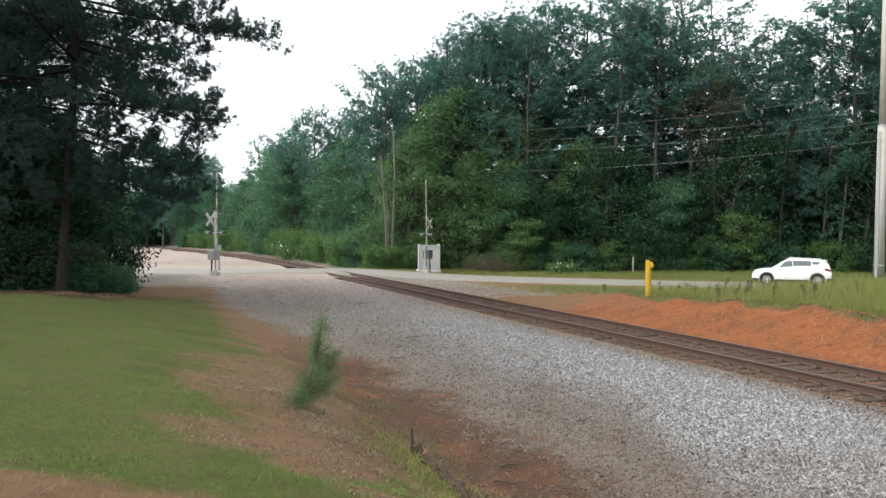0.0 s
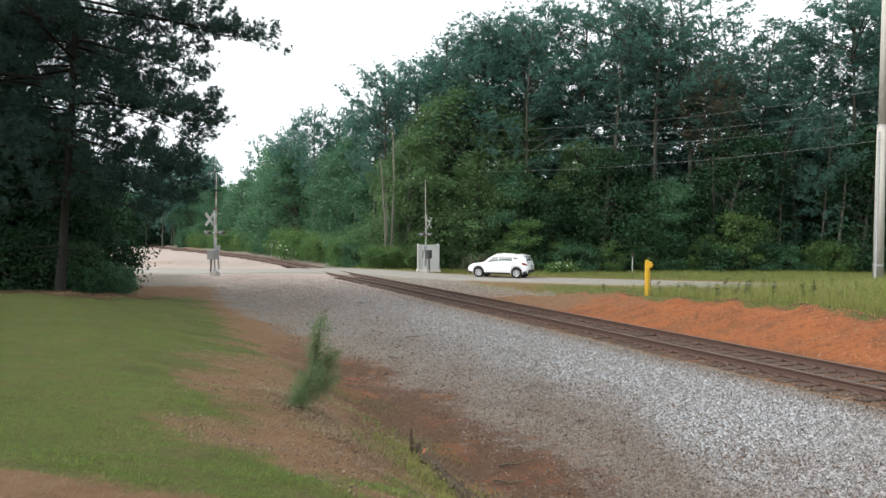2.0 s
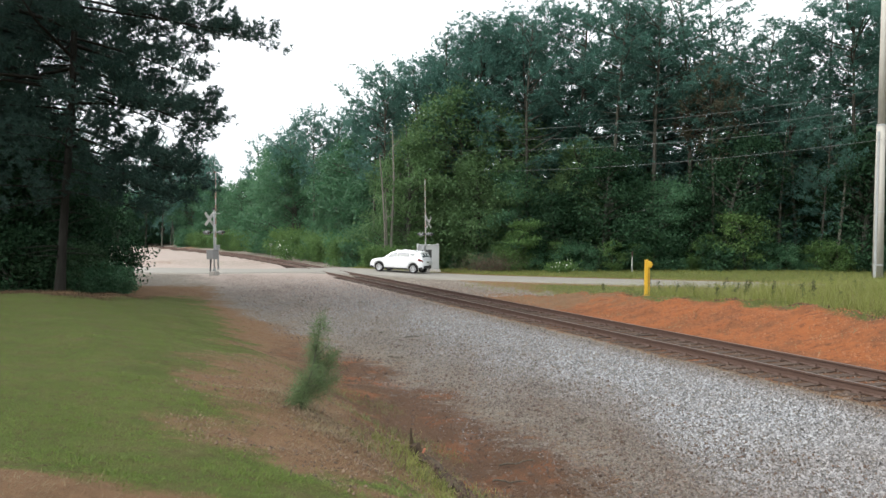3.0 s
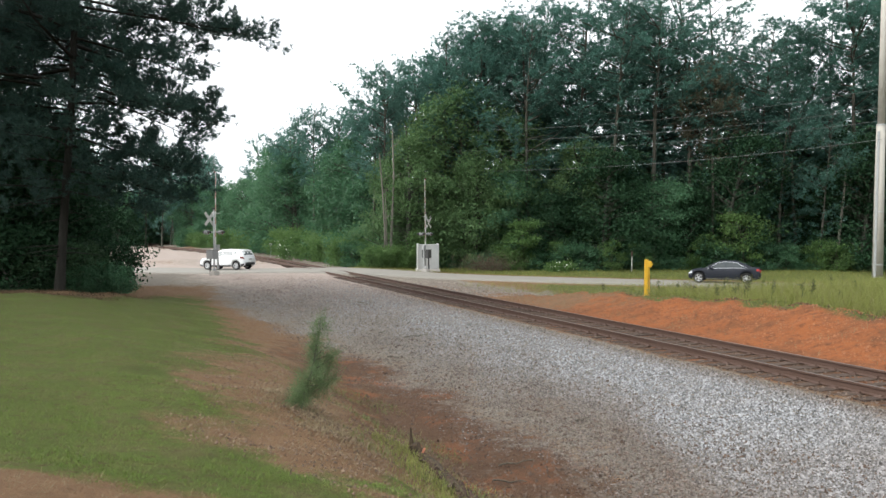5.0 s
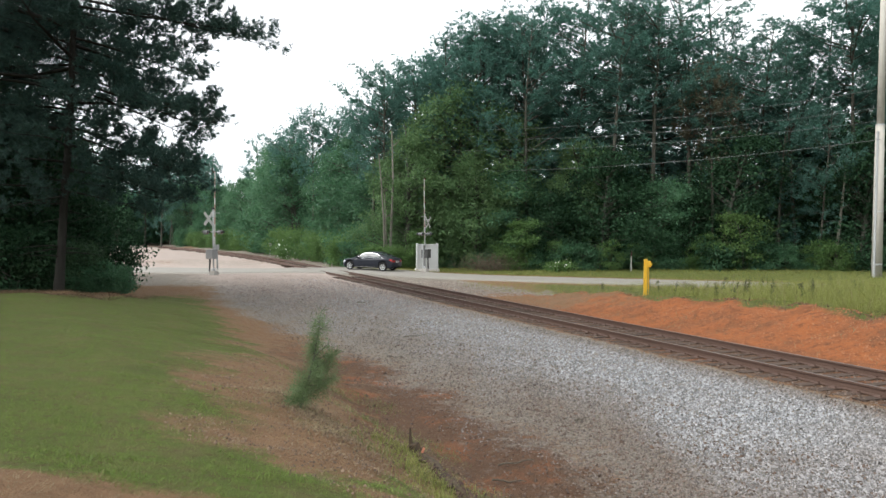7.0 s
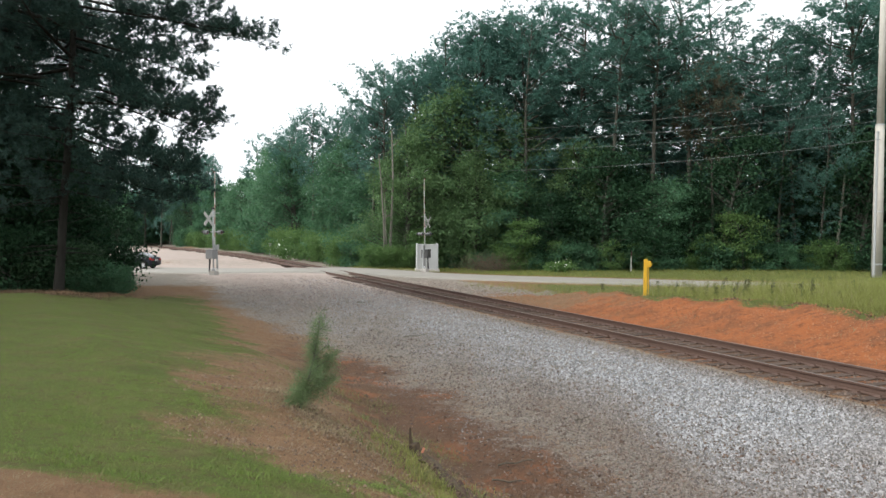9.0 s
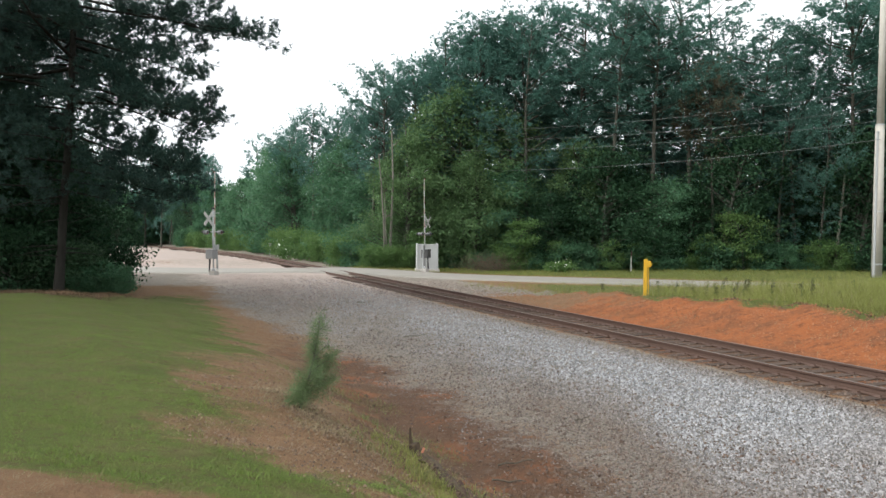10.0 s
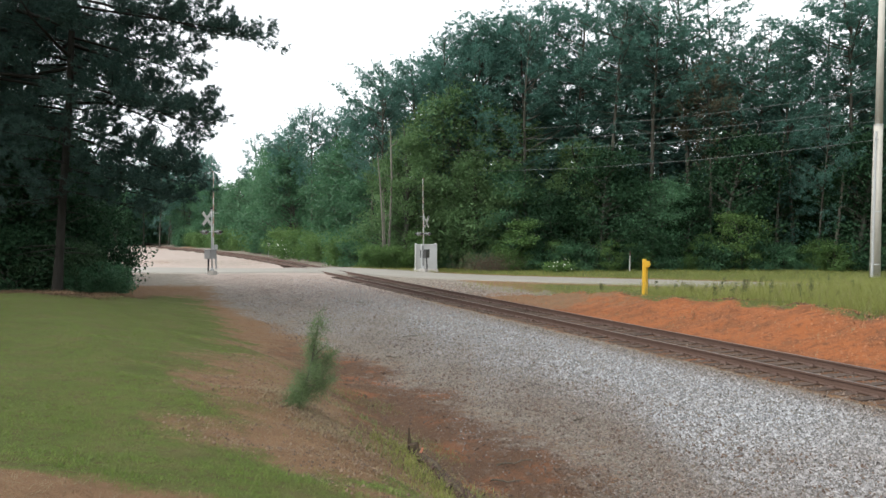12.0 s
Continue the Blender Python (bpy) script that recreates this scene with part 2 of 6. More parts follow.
def zones(x, y):
    """How much of each kind of soil lies at a place."""
    u = offset(x, y)
    s, r = road_sr(x, y)
    away = smooth(14, 46, y)
    wob = 0.55 * ripple(x, y, 1.1, 31) + 0.3 * ripple(x, y, 3.7, 32)
    patch = ripple(x, y, 0.9, 35) + 0.6 * ripple(x, y, 2.8, 36)
    lawn_edge = np.interp(y, [5, 6.3, 7.0, 7.8, 8.4, 9.0, 9.8, 11, 12.5, 14.5, 17, 50], [-10.0, -10.2, -10.8, -11.7, -11.2, -10.8, -11.4, -11.5, -11.1, -10.2, -9.7, -10.0])
    grass = smooth(0.9, -1.3, u - lawn_edge + wob * 0.45 + 0.4 * patch + 0.3 * ripple(x, y, 7.0, 37)) * smooth(49, 42, y + wob)
    grass = grass * (1 - 0.35 * smooth(0.0, 1.1, patch) * smooth(-13.6, -12.2, u))
    grass = np.maximum(grass, 0.75 * smooth(0.2, 0.7, patch) * smooth(-9.2, -10.0, u) * smooth(9.5, 7.5, y))
    grass = np.maximum(grass, smooth(4.6, 5.6, u + wob * 0.7) * smooth(-4.6, -5.6, r + 0.3 * wob) * smooth(3, 8.5, x + 1.5 * wob))
    grass = np.maximum(grass, smooth(3.0, 5.0, r + 0.4 * wob))
    bare = smooth(5.9, 5.2, y + 0.25 * wob) * smooth(2.0, 3.5, y) * smooth(-0.2, -1.2, x + 0.4 * wob)
    grass = grass * (1 - bare)
    grass = grass * (1 - 0.9 * smooth(25.5, 28.0, y + 0.8 * wob) * smooth(-11.5, -13.0, x + 0.5 * wob))
    reach = 2.3 * smooth(17, 34, y)
    gravel = smooth(-9.0, -4.8, u + reach + wob * 1.1) * smooth(-0.55, -0.95, u + wob * 0.2)
    gravel = np.maximum(gravel, smooth(40, 50, y + 2 * wob) * smooth(2.5, 0.5, u) * smooth(5, 2, r))
    gravel = np.maximum(gravel, smooth(36, 44, y + 2 * wob) * smooth(9, 7, u + wob) * smooth(0, 1, u))
    clay = smooth(1.8, 2.3, u + wob * 0.2) * smooth(34.5, 26, y + 2.0 * wob)
    red = smooth(-10.2, -8.4, u + 0.7 * wob) * smooth(-5.6, -7.6, u + wob) * smooth(27, 15, y + wob)
    red = np.maximum(red, 0.85 * smooth(-0.9, -0.4, u) * smooth(2.6, 2.1, u + wob * 0.2) * smooth(56, 50, y))
    dust = smooth(1.6, -0.5, u) * np.maximum(smooth(-7, -5, r + 0.5 * wob), 0.75 * smooth(-36, -10, r + 2 * wob) * smooth(-11.5, -7.5, u + wob)) * smooth(2.0, -2.0, np.abs(u + 18 - 0.1 * (y - 70)) - 40)
    dust = dust * (1 - 0.4 * smooth(0.25, 0.7, ripple(x, y, 0.16, 51)) * smooth(3, 8, r))
    grass = grass * (1 - dust) * (1 - smooth(66, 70, y) * smooth(8.5, 6, u))
    return grass, gravel, clay, red, dust
g_me = mesh_of("ground", np.stack([GX, GY, GZ], -1).reshape(-1, 3), quads, (), True)
for zname, zval in zip(("grass", "gravel", "clay", "red", "dust"), zones(GX, GY)):
    at = g_me.attributes.new(zname, "FLOAT", "POINT")
    at.data.foreach_set("value", np.ascontiguousarray(zval, dtype=np.float32).ravel())


def ground_material():
    m = Mat("ground", 0.95)
    edge = m.math("MULTIPLY", m.math("SUBTRACT", m.noise(2.6, 6, 0.7, "World"), 0.5), 1.5)

    def mask(name):
        a = m.math("ADD", m.attr(name), edge)
        return m.math("MULTIPLY", m.math("SUBTRACT", a, 0.3), 2.4, True)

    fine = m.noise(38, 4, 0.7, "World")
    mid = m.noise(5, 5, 0.65, "World")
    soil = m.mix(mid, (0.140, 0.078, 0.044), (0.31, 0.19, 0.104))
    soil = m.mix(m.math("MULTIPLY", fine, 0.5), soil, (0.080, 0.053, 0.033))
    red = m.mix(mid, (0.080, 0.049, 0.031), (0.152, 0.081, 0.046))
    red = m.mix(m.ramp(m.noise(0.8, 5, 0.65, "World"), [(0.52, (0, 0, 0)), (0.68, (1, 1, 1))]), red, (0.264, 0.101, 0.044))
    red = m.mix(m.math("MULTIPLY", fine, 0.55), red, (0.080, 0.049, 0.033))
    clay = m.mix(m.noise(3.2, 6, 0.7, "World"), (0.28, 0.09, 0.031), (0.40, 0.148, 0.055))
    clay = m.mix(m.math("MULTIPLY", m.noise(26, 4, 0.7, "World"), 0.45), clay, (0.17, 0.055, 0.022))
    clay = m.mix(m.ramp(m.noise(0.9, 6, 0.7, "World"), [(0.45, (0, 0, 0)), (0.62, (0.8, 0.8, 0.8))]), clay, (0.165, 0.075, 0.038))
    clay = m.mix(m.ramp(m.noise(4.5, 6, 0.75, "World"), [(0.5, (0, 0, 0)), (0.64, (0.8, 0.8, 0.8))]), clay, (0.12, 0.05, 0.026))
    clay = m.mix(m.ramp(m.noise(17, 5, 0.75, "World"), [(0.6, (0, 0, 0)), (0.7, (0.4, 0.4, 0.4))]), clay, (0.34, 0.18, 0.095))
    stones = m.mix(m.cells(22), (0.085, 0.081, 0.072), (0.31, 0.3, 0.268))
    gravel = m.mix(m.math("MULTIPLY", m.noise(1.4, 5, 0.6, "World"), 0.75), stones, (0.216, 0.158, 0.107))
    turf = m.mix(m.noise(1.1, 5, 0.6, "World"), (0.072, 0.098, 0.02), (0.136, 0.166, 0.037))
    turf = m.mix(m.math("MULTIPLY", m.noise(24, 4, 0.7, "World"), 0.6), turf, (0.048, 0.061, 0.022))
    turf = m.mix(m.ramp(m.noise(1.7, 5, 0.65, "World"), [(0.48, (0, 0, 0)), (0.72, (0.85, 0.85, 0.85))]), turf, (0.125, 0.105, 0.046))
    turf = m.mix(m.ramp(m.noise(9, 5, 0.7, "World"), [(0.5, (0, 0, 0)), (0.66, (0.75, 0.75, 0.75))]), turf, (0.085, 0.062, 0.032))
    c = m.mix(mask("red"), soil, red)
    c = m.mix(mask("clay"), c, clay)
    c = m.mix(mask("gravel"), c, gravel)
    dust = m.mix(m.noise(0.5, 5, 0.6, "World"), (0.27, 0.22, 0.19), (0.39, 0.328, 0.29))
    c = m.mix(mask("dust"), c, dust)
    c = m.mix(mask("grass"), c, turf)
    m.color(c)
    m.set(Specular_IOR_Level=0.15)
    m.bump(m.mix(0.5, m.noise(30, 5, 0.7, "World"), m.noise(7, 4, 0.6, "World")), 1.0, 0.14)
    return m.m


g_me.materials.append(ground_material())
ground = tagged(new("ground", g_me), "sloping ground of lawn, red clay, ditch soil and gravel", "ground", kind="structure")

# ---------- road ----------
def road_material():
    m = Mat("worn_road", 0.85)
    c = m.mix(m.noise(0.7, 5, 0.6, "World"), (0.18, 0.168, 0.145), (0.255, 0.238, 0.208))
    c = m.mix(m.math("MULTIPLY", m.noise(14, 5, 0.7, "World"), 0.5), c, (0.15, 0.138, 0.118))
    m.color(c)
    m.bump(m.noise(40, 4, 0.7, "World"), 0.4, 0.01)
    return m.m


ROAD = road_material()
rs = np.arange(-150, 121, 1.0)


def road_point(s, r):
    """Bends to the near side once it has crossed the rails."""
    turn = np.clip(s - 17, 0, 30)
    side = r - 0.011 * turn ** 2 - 0.66 * np.maximum(0, s - 47)
    return ROAD_AT[0] + ROAD_DIR[0] * s + 0.405 * side, ROAD_AT[1] + ROAD_DIR[1] * s + 0.915 * side


road_rows = []
widen = smooth(0, 14, rs)
for fr in np.linspace(-1, 1, 13):
    r = -LANE + fr * ((ROAD_HALF - 0.5 if fr < 0 else ROAD_HALF) + (1.9 if fr < 0 else 0.6) * widen)
    X, Y = road_point(rs, r)
    road_rows.append(np.stack([X, Y, road_z(rs) + 0.03 * (1 - fr * fr) - 0.02], -1))
road_rows.insert(0, road_rows[0] - np.array([0, 0.05, 0.25]))
road_rows.append(road_rows[-1] + np.array([0, 0.05, -0.25]))
RV = np.stack(road_rows, 0)
a_, b_ = RV.shape[:2]
ii, jj = np.meshgrid(np.arange(a_ - 1), np.arange(b_ - 1), indexing="ij")
rq = np.stack([ii * b_ + jj, (ii + 1) * b_ + jj, (ii + 1) * b_ + jj + 1, ii * b_ + jj + 1], -1).reshape(-1, 4)[:, ::-1]
road = tagged(new("road", mesh_of("road", RV.reshape(-1, 3), rq, ROAD, True)), "worn pale grey two-lane road over the rails", "road", kind="structure")
# ---------- railway ----------
def rust_material():
    m = Mat("rusty_rail", 0.75, 0.35)
    c = m.mix(m.noise(9, 5, 0.7, "World"), (0.085, 0.05, 0.038), (0.15, 0.09, 0.066))
    m.color(m.mix(m.math("MULTIPLY", m.noise(60, 3, 0.6, "World"), 0.5), c, (0.06, 0.04, 0.033)))
    m.bump(m.noise(60, 4, 0.6, "World"), 0.25, 0.005)
    return m.m


RUST = rust_material()
RUN = plain("worn_running_surface", (0.11, 0.078, 0.064), (0.17, 0.125, 0.105), 0.5, 0.6, 20)
TIE_WOOD = plain("weathered_sleeper_wood", (0.06, 0.042, 0.033), (0.125, 0.088, 0.068), 0.9, 0, 5, 0.6, 0.55)


def along(y, side, z):
    """A point beside the centre line."""
    x = track_x(y)
    sl = 0.368 + 0.0036 * np.maximum(0, y - 62)
    n = np.sqrt(1 + sl ** 2)
    return np.stack([x + side / n, y + side * sl / n, rail_top(y) + z], -1)


track = thing("railway_track", pose(0, 0, 0), "single rusty railway track on wooden sleepers in pale ballast", "railway track")
RAIL_PROFILE = [(-0.036, 0.0), (0.036, 0.0), (0.036, -0.035), (0.010, -0.05), (0.010, -0.135), (0.07, -0.15), (0.07, -0.165), (-0.07, -0.165), (-0.07, -0.15), (-0.010, -0.135), (-0.010, -0.05), (-0.036, -0.035)]
ry_ = np.concatenate([np.arange(-8, 70, 0.8), np.arange(70, 190, 2.0)])
for side in (-0.755, 0.755):
    P = np.stack([along(ry_, side + a, b) for a, b in RAIL_PROFILE], 1)
    n, k = P.shape[:2]
    ii, jj = np.meshgrid(np.arange(n - 1), np.arange(k), indexing="ij")
    F = np.stack([ii * k + jj, ii * k + (jj + 1) % k, (ii + 1) * k + (jj + 1) % k, (ii + 1) * k + jj], -1).reshape(-1, 4)
    hang("rail", mesh_of("rail", P.reshape(-1, 3), F, [RUST, RUN], False, (jj.ravel() == 0).astype(int)), track, "rust-brown steel rail with a worn top")

tie_meshes = []
for k in range(5):
    bm = bmesh.new()
    add_box(bm, (2.62, 0.23, 0.18), (0, 0, 0))
    bmesh.ops.subdivide_edges(bm, edges=[e for e in bm.edges if e.calc_length() > 1], cuts=3)
    for v in bm.verts:
        v.co += Vector((random.uniform(-0.03, 0.03), random.uniform(-0.012, 0.012), random.uniform(-0.010, 0.010)))
    me = bpy.data.meshes.new("sleeper")
    bm.to_mesh(me)
    bm.free()
    me.materials.append(TIE_WOOD)
    tie_meshes.append(me)
bm = bmesh.new()
add_box(bm, (0.34, 0.19, 0.018), (0, 0, 0.094))
for sx in (-0.09, 0.09):
    add_box(bm, (0.03, 0.03, 0.05), (sx, 0.05 * (1 if sx > 0 else -1), 0.112))
plate_me = bpy.data.meshes.new("tie_plate")
bm.to_mesh(plate_me)
bm.free()
plate_me.materials.append(RUST)
y = 2.0
count = 0
while count < 295:
    sl = 0.368 + 0.0036 * max(0, y - 62)
    turn = math.degrees(math.atan(sl))
    if not 54.5 < y < 71.0:
        p = along(np.array(y), random.uniform(-0.05, 0.05), -0.25 + random.uniform(-0.012, 0.008))
        tie = hang("sleeper", random.choice(tie_meshes), track, at=pose(*p, 0, 0, turn + random.uniform(-1.2, 1.2)))
        if y < 40:
            for side in (-0.755, 0.755):
                hang("tie_plate", plate_me, tie, at=pose(side, 0, 0))
        count += 1
    y += 0.50 * math.cos(math.radians(turn)) * random.uniform(0.95, 1.05)
# ---------- trees ----------
def tufts(C, A, length, width, per, spread=0.9):
    """Spiky tufts of thin triangles at the points C that lean along A."""
    n = len(C)
    d = rng.normal(size=(n, per, 3)) * spread + A[:, None]
    d /= np.linalg.norm(d, axis=2)[..., None] + 1e-9
    L = length * rng.uniform(0.6, 1.25, (n, per, 1))
    side = np.cross(d, rng.normal(size=(n, per, 3)))
    side /= np.linalg.norm(side, axis=2)[..., None] + 1e-9
    W = width * rng.uniform(0.7, 1.3, (n, per, 1))
    base = C[:, None] + d * L * 0.05
    V = np.stack([base - side * W * 0.5, base + side * W * 0.5, base + d * L], 2).reshape(-1, 3)
    return V, np.arange(len(V)).reshape(-1, 3)


def leaves(C, size, flat=0.5):
    """Small four-cornered leaves, mostly lying."""
    n = len(C)
    nrm = rng.normal(size=(n, 3)) * (1 - flat)
    nrm[:, 2] += 0.38
    nrm /= np.linalg.norm(nrm, axis=1)[:, None] + 1e-9
    a = np.cross(nrm, rng.normal(size=(n, 3)))
    a /= np.linalg.norm(a, axis=1)[:, None] + 1e-9
    b = np.cross(nrm, a)
    s = size * rng.uniform(0.6, 1.4, (n, 1))
    V = np.stack([C - a * s, C - b * s * 0.55 + nrm * s * 0.15, C + a * s, C + b * s * 0.55 + nrm * s * 0.15], 1).reshape(-1, 3)
    return V, np.arange(len(V)).reshape(-1, 4)


def bend(p, d, length, n, droop, wob, r):
    pts = [np.array(p, float)]
    d = np.array(d, float)
    for _ in range(n):
        d = d + np.array([r.normal() * wob, r.normal() * wob, droop])
        d /= np.linalg.norm(d)
        pts.append(pts[-1] + d * length / n)
    return np.array(pts)


def pine(seed, height, crown, reach, limbs, dens, needle, width, needles, bark, lean=0.0, per=7, dead=4, low_bulge=0.45, twigs=False, boughs=(), rise=0.75, bare=0.22, girth=0.0088, open_side=False):
    """Prototype of a pine: (trunk mesh, crown mesh). boughs: height, azimuth, length, slope and curl of single large limbs."""
    r = np.random.default_rng(seed)
    pieces, C, A = [], [], []
    stem = bend((0, 0, -0.4), (lean, 0.0, 1), height + 0.4, 12, 0.02, 0.018, r)
    rad = girth * height * np.linspace(1, 0.12, 13) ** 0.8
    rad[0] *= 1.35
    pieces.append(tube(stem, rad, 9))
    for k in range(limbs + dead + len(boughs)):
        is_dead = limbs <= k < limbs + dead
        own = boughs[k - limbs - dead] if k >= limbs + dead else None
        f = crown + (1 - crown) * (k + r.uniform(0, 1)) / limbs if not is_dead else crown * r.uniform(0.35, 1.0)
        f = min(f, 0.985) if own is None else own[0] / height
        p = np.array([np.interp(f, np.linspace(0, 1, 13), stem[:, i]) for i in range(3)])
        a = r.uniform(0, 2 * np.pi) if own is None else radians(own[1])
        if open_side and own is None and f < 0.62:
            a = radians(60) + r.uniform(0, 1) * radians(240)
        g = (f - crown) / (1 - crown)
        env = (0.35 + 0.65 * min(1, max(0, g) / low_bulge)) if g < low_bulge else (1 - ((g - low_bulge) / (1 - low_bulge)) ** 1.5 * 0.8)
        L = reach * env * r.uniform(0.55, 1.15) if not is_dead else reach * r.uniform(0.15, 0.4)
        up, curl = 0.05 + rise * max(0, g) + r.uniform(-0.15, 0.15), 0.05 if rise > 0.5 else -0.035
        if own is not None:
            L, up, curl = own[2], own[3], own[4]
        d = np.array([np.cos(a), np.sin(a), up])
        limb = bend(p, d / np.linalg.norm(d), L, 6, curl, 0.09 if own is None else 0.035, r)
        r0 = max(0.012, (0.013 if own is None else 0.008) * L + 0.008)
        pieces.append(tube(limb, np.linspace(r0, 0.008, 7), 4))
        if is_dead:
            continue
        nt = max(3, int(L * 2.1)) if own is None else int(L * 4)
        for t in np.linspace(bare if own is None else 0.2, 1.0, nt):
            q = np.array([np.interp(t, np.linspace(0, 1, 7), limb[:, i]) for i in range(3)])
            b = a + r.choice([-1, 1]) * r.uniform(0.5, 1.2)
            dd = np.array([np.cos(b), np.sin(b), r.uniform(-0.1, 0.45)])
            tl = L * 0.42 * (1.15 - t) * r.uniform(0.6, 1.3) + 0.25
            if own is not None:
                tl = min(1.7, L * 0.3) * (1.1 - 0.75 * abs(t - 0.6)) * r.uniform(0.6, 1.2)
                dd[2] = r.uniform(-0.3, 0.4)
            tw = bend(q, dd / np.linalg.norm(dd), tl, 3, 0.08, 0.12, r)
            if twigs:
                pieces.append(tube(tw, np.linspace(0.014, 0.005, 4), 3))
            m = max(2, int(dens * tl))
            tt = 0.3 + 0.75 * r.uniform(0, 1, m) ** 0.6
            pos = np.stack([np.interp(tt, np.linspace(0, 1, 4), tw[:, i]) for i in range(3)], -1)
            C.append(pos + r.normal(size=(m, 3)) * (0.2 if own is None else 0.13))
            A.append(np.repeat((tw[-1] - tw[0])[None] / tl + np.array([[0, 0, 0.35]]), m, 0))
    V, F = merge(pieces)
    Vt, Ft = tufts(np.concatenate(C), np.concatenate(A), needle, width, per)
    return mesh_of("trunk", V, F, bark, True), mesh_of("crown", Vt, Ft, needles)


def broadleaf(seed, height, reach, clumps, per, leaf, mat, bark, low=0.15, squash=0.7, stems=1):
    """Prototype of a broad-leaved tree or shrub: (trunk mesh, crown mesh)."""
    r = np.random.default_rng(seed)
    pieces, C = [], []
    tops = []
    for _ in range(stems):
        stem = bend((r.normal() * 0.08 * (stems > 1), r.normal() * 0.08 * (stems > 1), -0.3), (r.normal() * 0.22 * (stems > 1), r.normal() * 0.22 * (stems > 1), 1), height * 0.85, 8, 0.03, 0.05, r)
        rr = (0.016 if stems == 1 else 0.008) * height
        pieces.append(tube(stem, rr * np.linspace(1, 0.15, 9), 7))
        tops.append(stem)
    for k in range(clumps):
        stem = tops[k % stems]
        f = low + (1 - low) * (k + r.uniform()) / clumps
        a = r.uniform(0, 2 * np.pi)
        g = (f - low) / (1 - low)
        env = math.sqrt(max(0.02, 1 - (2 * abs(g - 0.4)) ** 2 * (0.62 if g < 0.4 else 0.69)))
        L = reach * env * r.uniform(0.35, 1.05)
        p = np.array([np.interp(max(0, f - 0.12), np.linspace(0, 1, 9), stem[:, i]) for i in range(3)])
        d = np.array([np.cos(a), np.sin(a), 0.35 + r.uniform(-0.1, 0.4)])
        limb = bend(p, d / np.linalg.norm(d), L, 3, 0.0, 0.14, r)
        pieces.append(tube(limb, np.linspace(0.006 * height * 0.6 + 0.01, 0.006, 4), 3))
        rad = (0.16 * reach + 0.25) * r.uniform(0.7, 1.4)
        m = int(per * r.uniform(0.7, 1.3))
        q = r.normal(size=(m, 3)) * rad * 0.55
        q[:, 2] *= squash
        q += limb[-1] + np.outer(r.uniform(-0.5, 0.1, m), limb[-1] - limb[-2])
        q[:, 2] = np.maximum(q[:, 2], 0.05)
        C.append(q)
    V, F = merge(pieces)
    Vt, Ft = leaves(np.concatenate(C), leaf)
    return mesh_of("trunk", V, F, bark, True), mesh_of("crown", Vt, Ft, mat)


def tree_from(proto, name, at, label, group, category="tree"):
    ob = thing(name, at, label, category, group)
    hang("trunk", proto[0], ob)
    hang("crown", proto[1], ob)
    return ob


def top_of(proto):
    return max(v.co.z for v in proto[1].vertices)


def put(proto, name, x, y, scale, label, group, category="tree", wide=1.0):
    ob = tree_from(proto, name, pose(x, y, float(ground_z(x, y)), random.uniform(-2, 2), random.uniform(-2, 2), random.uniform(0, 360)), label, group, category)
    ob.scale = (scale * wide, scale * wide, scale)
    return ob


TALL = [pine(100 + k, 26, 0.36 + 0.07 * (k % 3), 5.6, 50, 7.6, 0.30, 0.052, PINE_NEEDLES, PINE_BARK, 0.015 * k, 14, 6, 0.62, girth=0.007) for k in range(5)]
SLIM = [pine(120 + k, 21, 0.10 + 0.06 * k, 4.6, 46, 7.6, 0.30, 0.052, PINE_NEEDLES, PINE_BARK, 0.02, 13, 3, 0.5, girth=0.007) for k in range(3)]
DOME = [pine(130 + k, 20, 0.42 + 0.08 * k, 5.4, 44, 8.5, 0.30, 0.052, PINE_NEEDLES, PINE_BARK, 0.02, 14, 7, 0.5, rise=0.9) for k in range(2)]
LEAFY = [broadleaf(140 + k, 11 + 1.5 * k, 4.2, 90, 165, 0.102, BROAD_LEAVES, GREY_BARK, 0.06) for k in range(3)]
DARK_LEAFY = [broadleaf(145 + k, 11 + 2 * k, 4.4, 80, 130, 0.112, SHADED_LEAVES, GREY_BARK, 0.04) for k in range(2)]
OLIVE = [broadleaf(150 + k, 14 + 2 * k, 3.8, 90, 165, 0.102, YELLOW_LEAVES, GREY_BARK, 0.08) for k in range(2)]
ROUND = [broadleaf(155 + k, 17, 5.4, 120, 140, 0.145, BROAD_LEAVES, GREY_BARK, 0.05) for k in range(2)]
SHRUB = [broadleaf(160 + k, 3.2, 2.0, 34, 120, 0.085, (BROAD_LEAVES, LIGHT_LEAVES, BROAD_LEAVES, SHADED_SHRUB, SHADED_LEAVES)[k], GREY_BARK, 0.0, 0.8, 3) for k in range(5)]
BROWNED = pine(168, 18, 0.5, 4.6, 34, 8.0, 0.30, 0.052, BROWN_NEEDLES, PINE_BARK, 0.0, 12, 3, 0.4)
SPRAY = [broadleaf(176 + k, 6.5, 2.6, 46, 110, 0.10, LIGHT_LEAVES, GREY_BARK, 0.05, 0.45) for k in range(2)]
FAR = [pine(170, 20, 0.15, 4.4, 32, 5.0, 0.5, 0.13, PINE_NEEDLES, PINE_BARK, 0, 7, 0, 0.4), broadleaf(172, 14, 4.6, 44, 75, 0.27, BROAD_LEAVES, GREY_BARK, 0.05), broadleaf(173, 12, 4.2, 40, 75, 0.27, YELLOW_LEAVES, GREY_BARK, 0.05)]


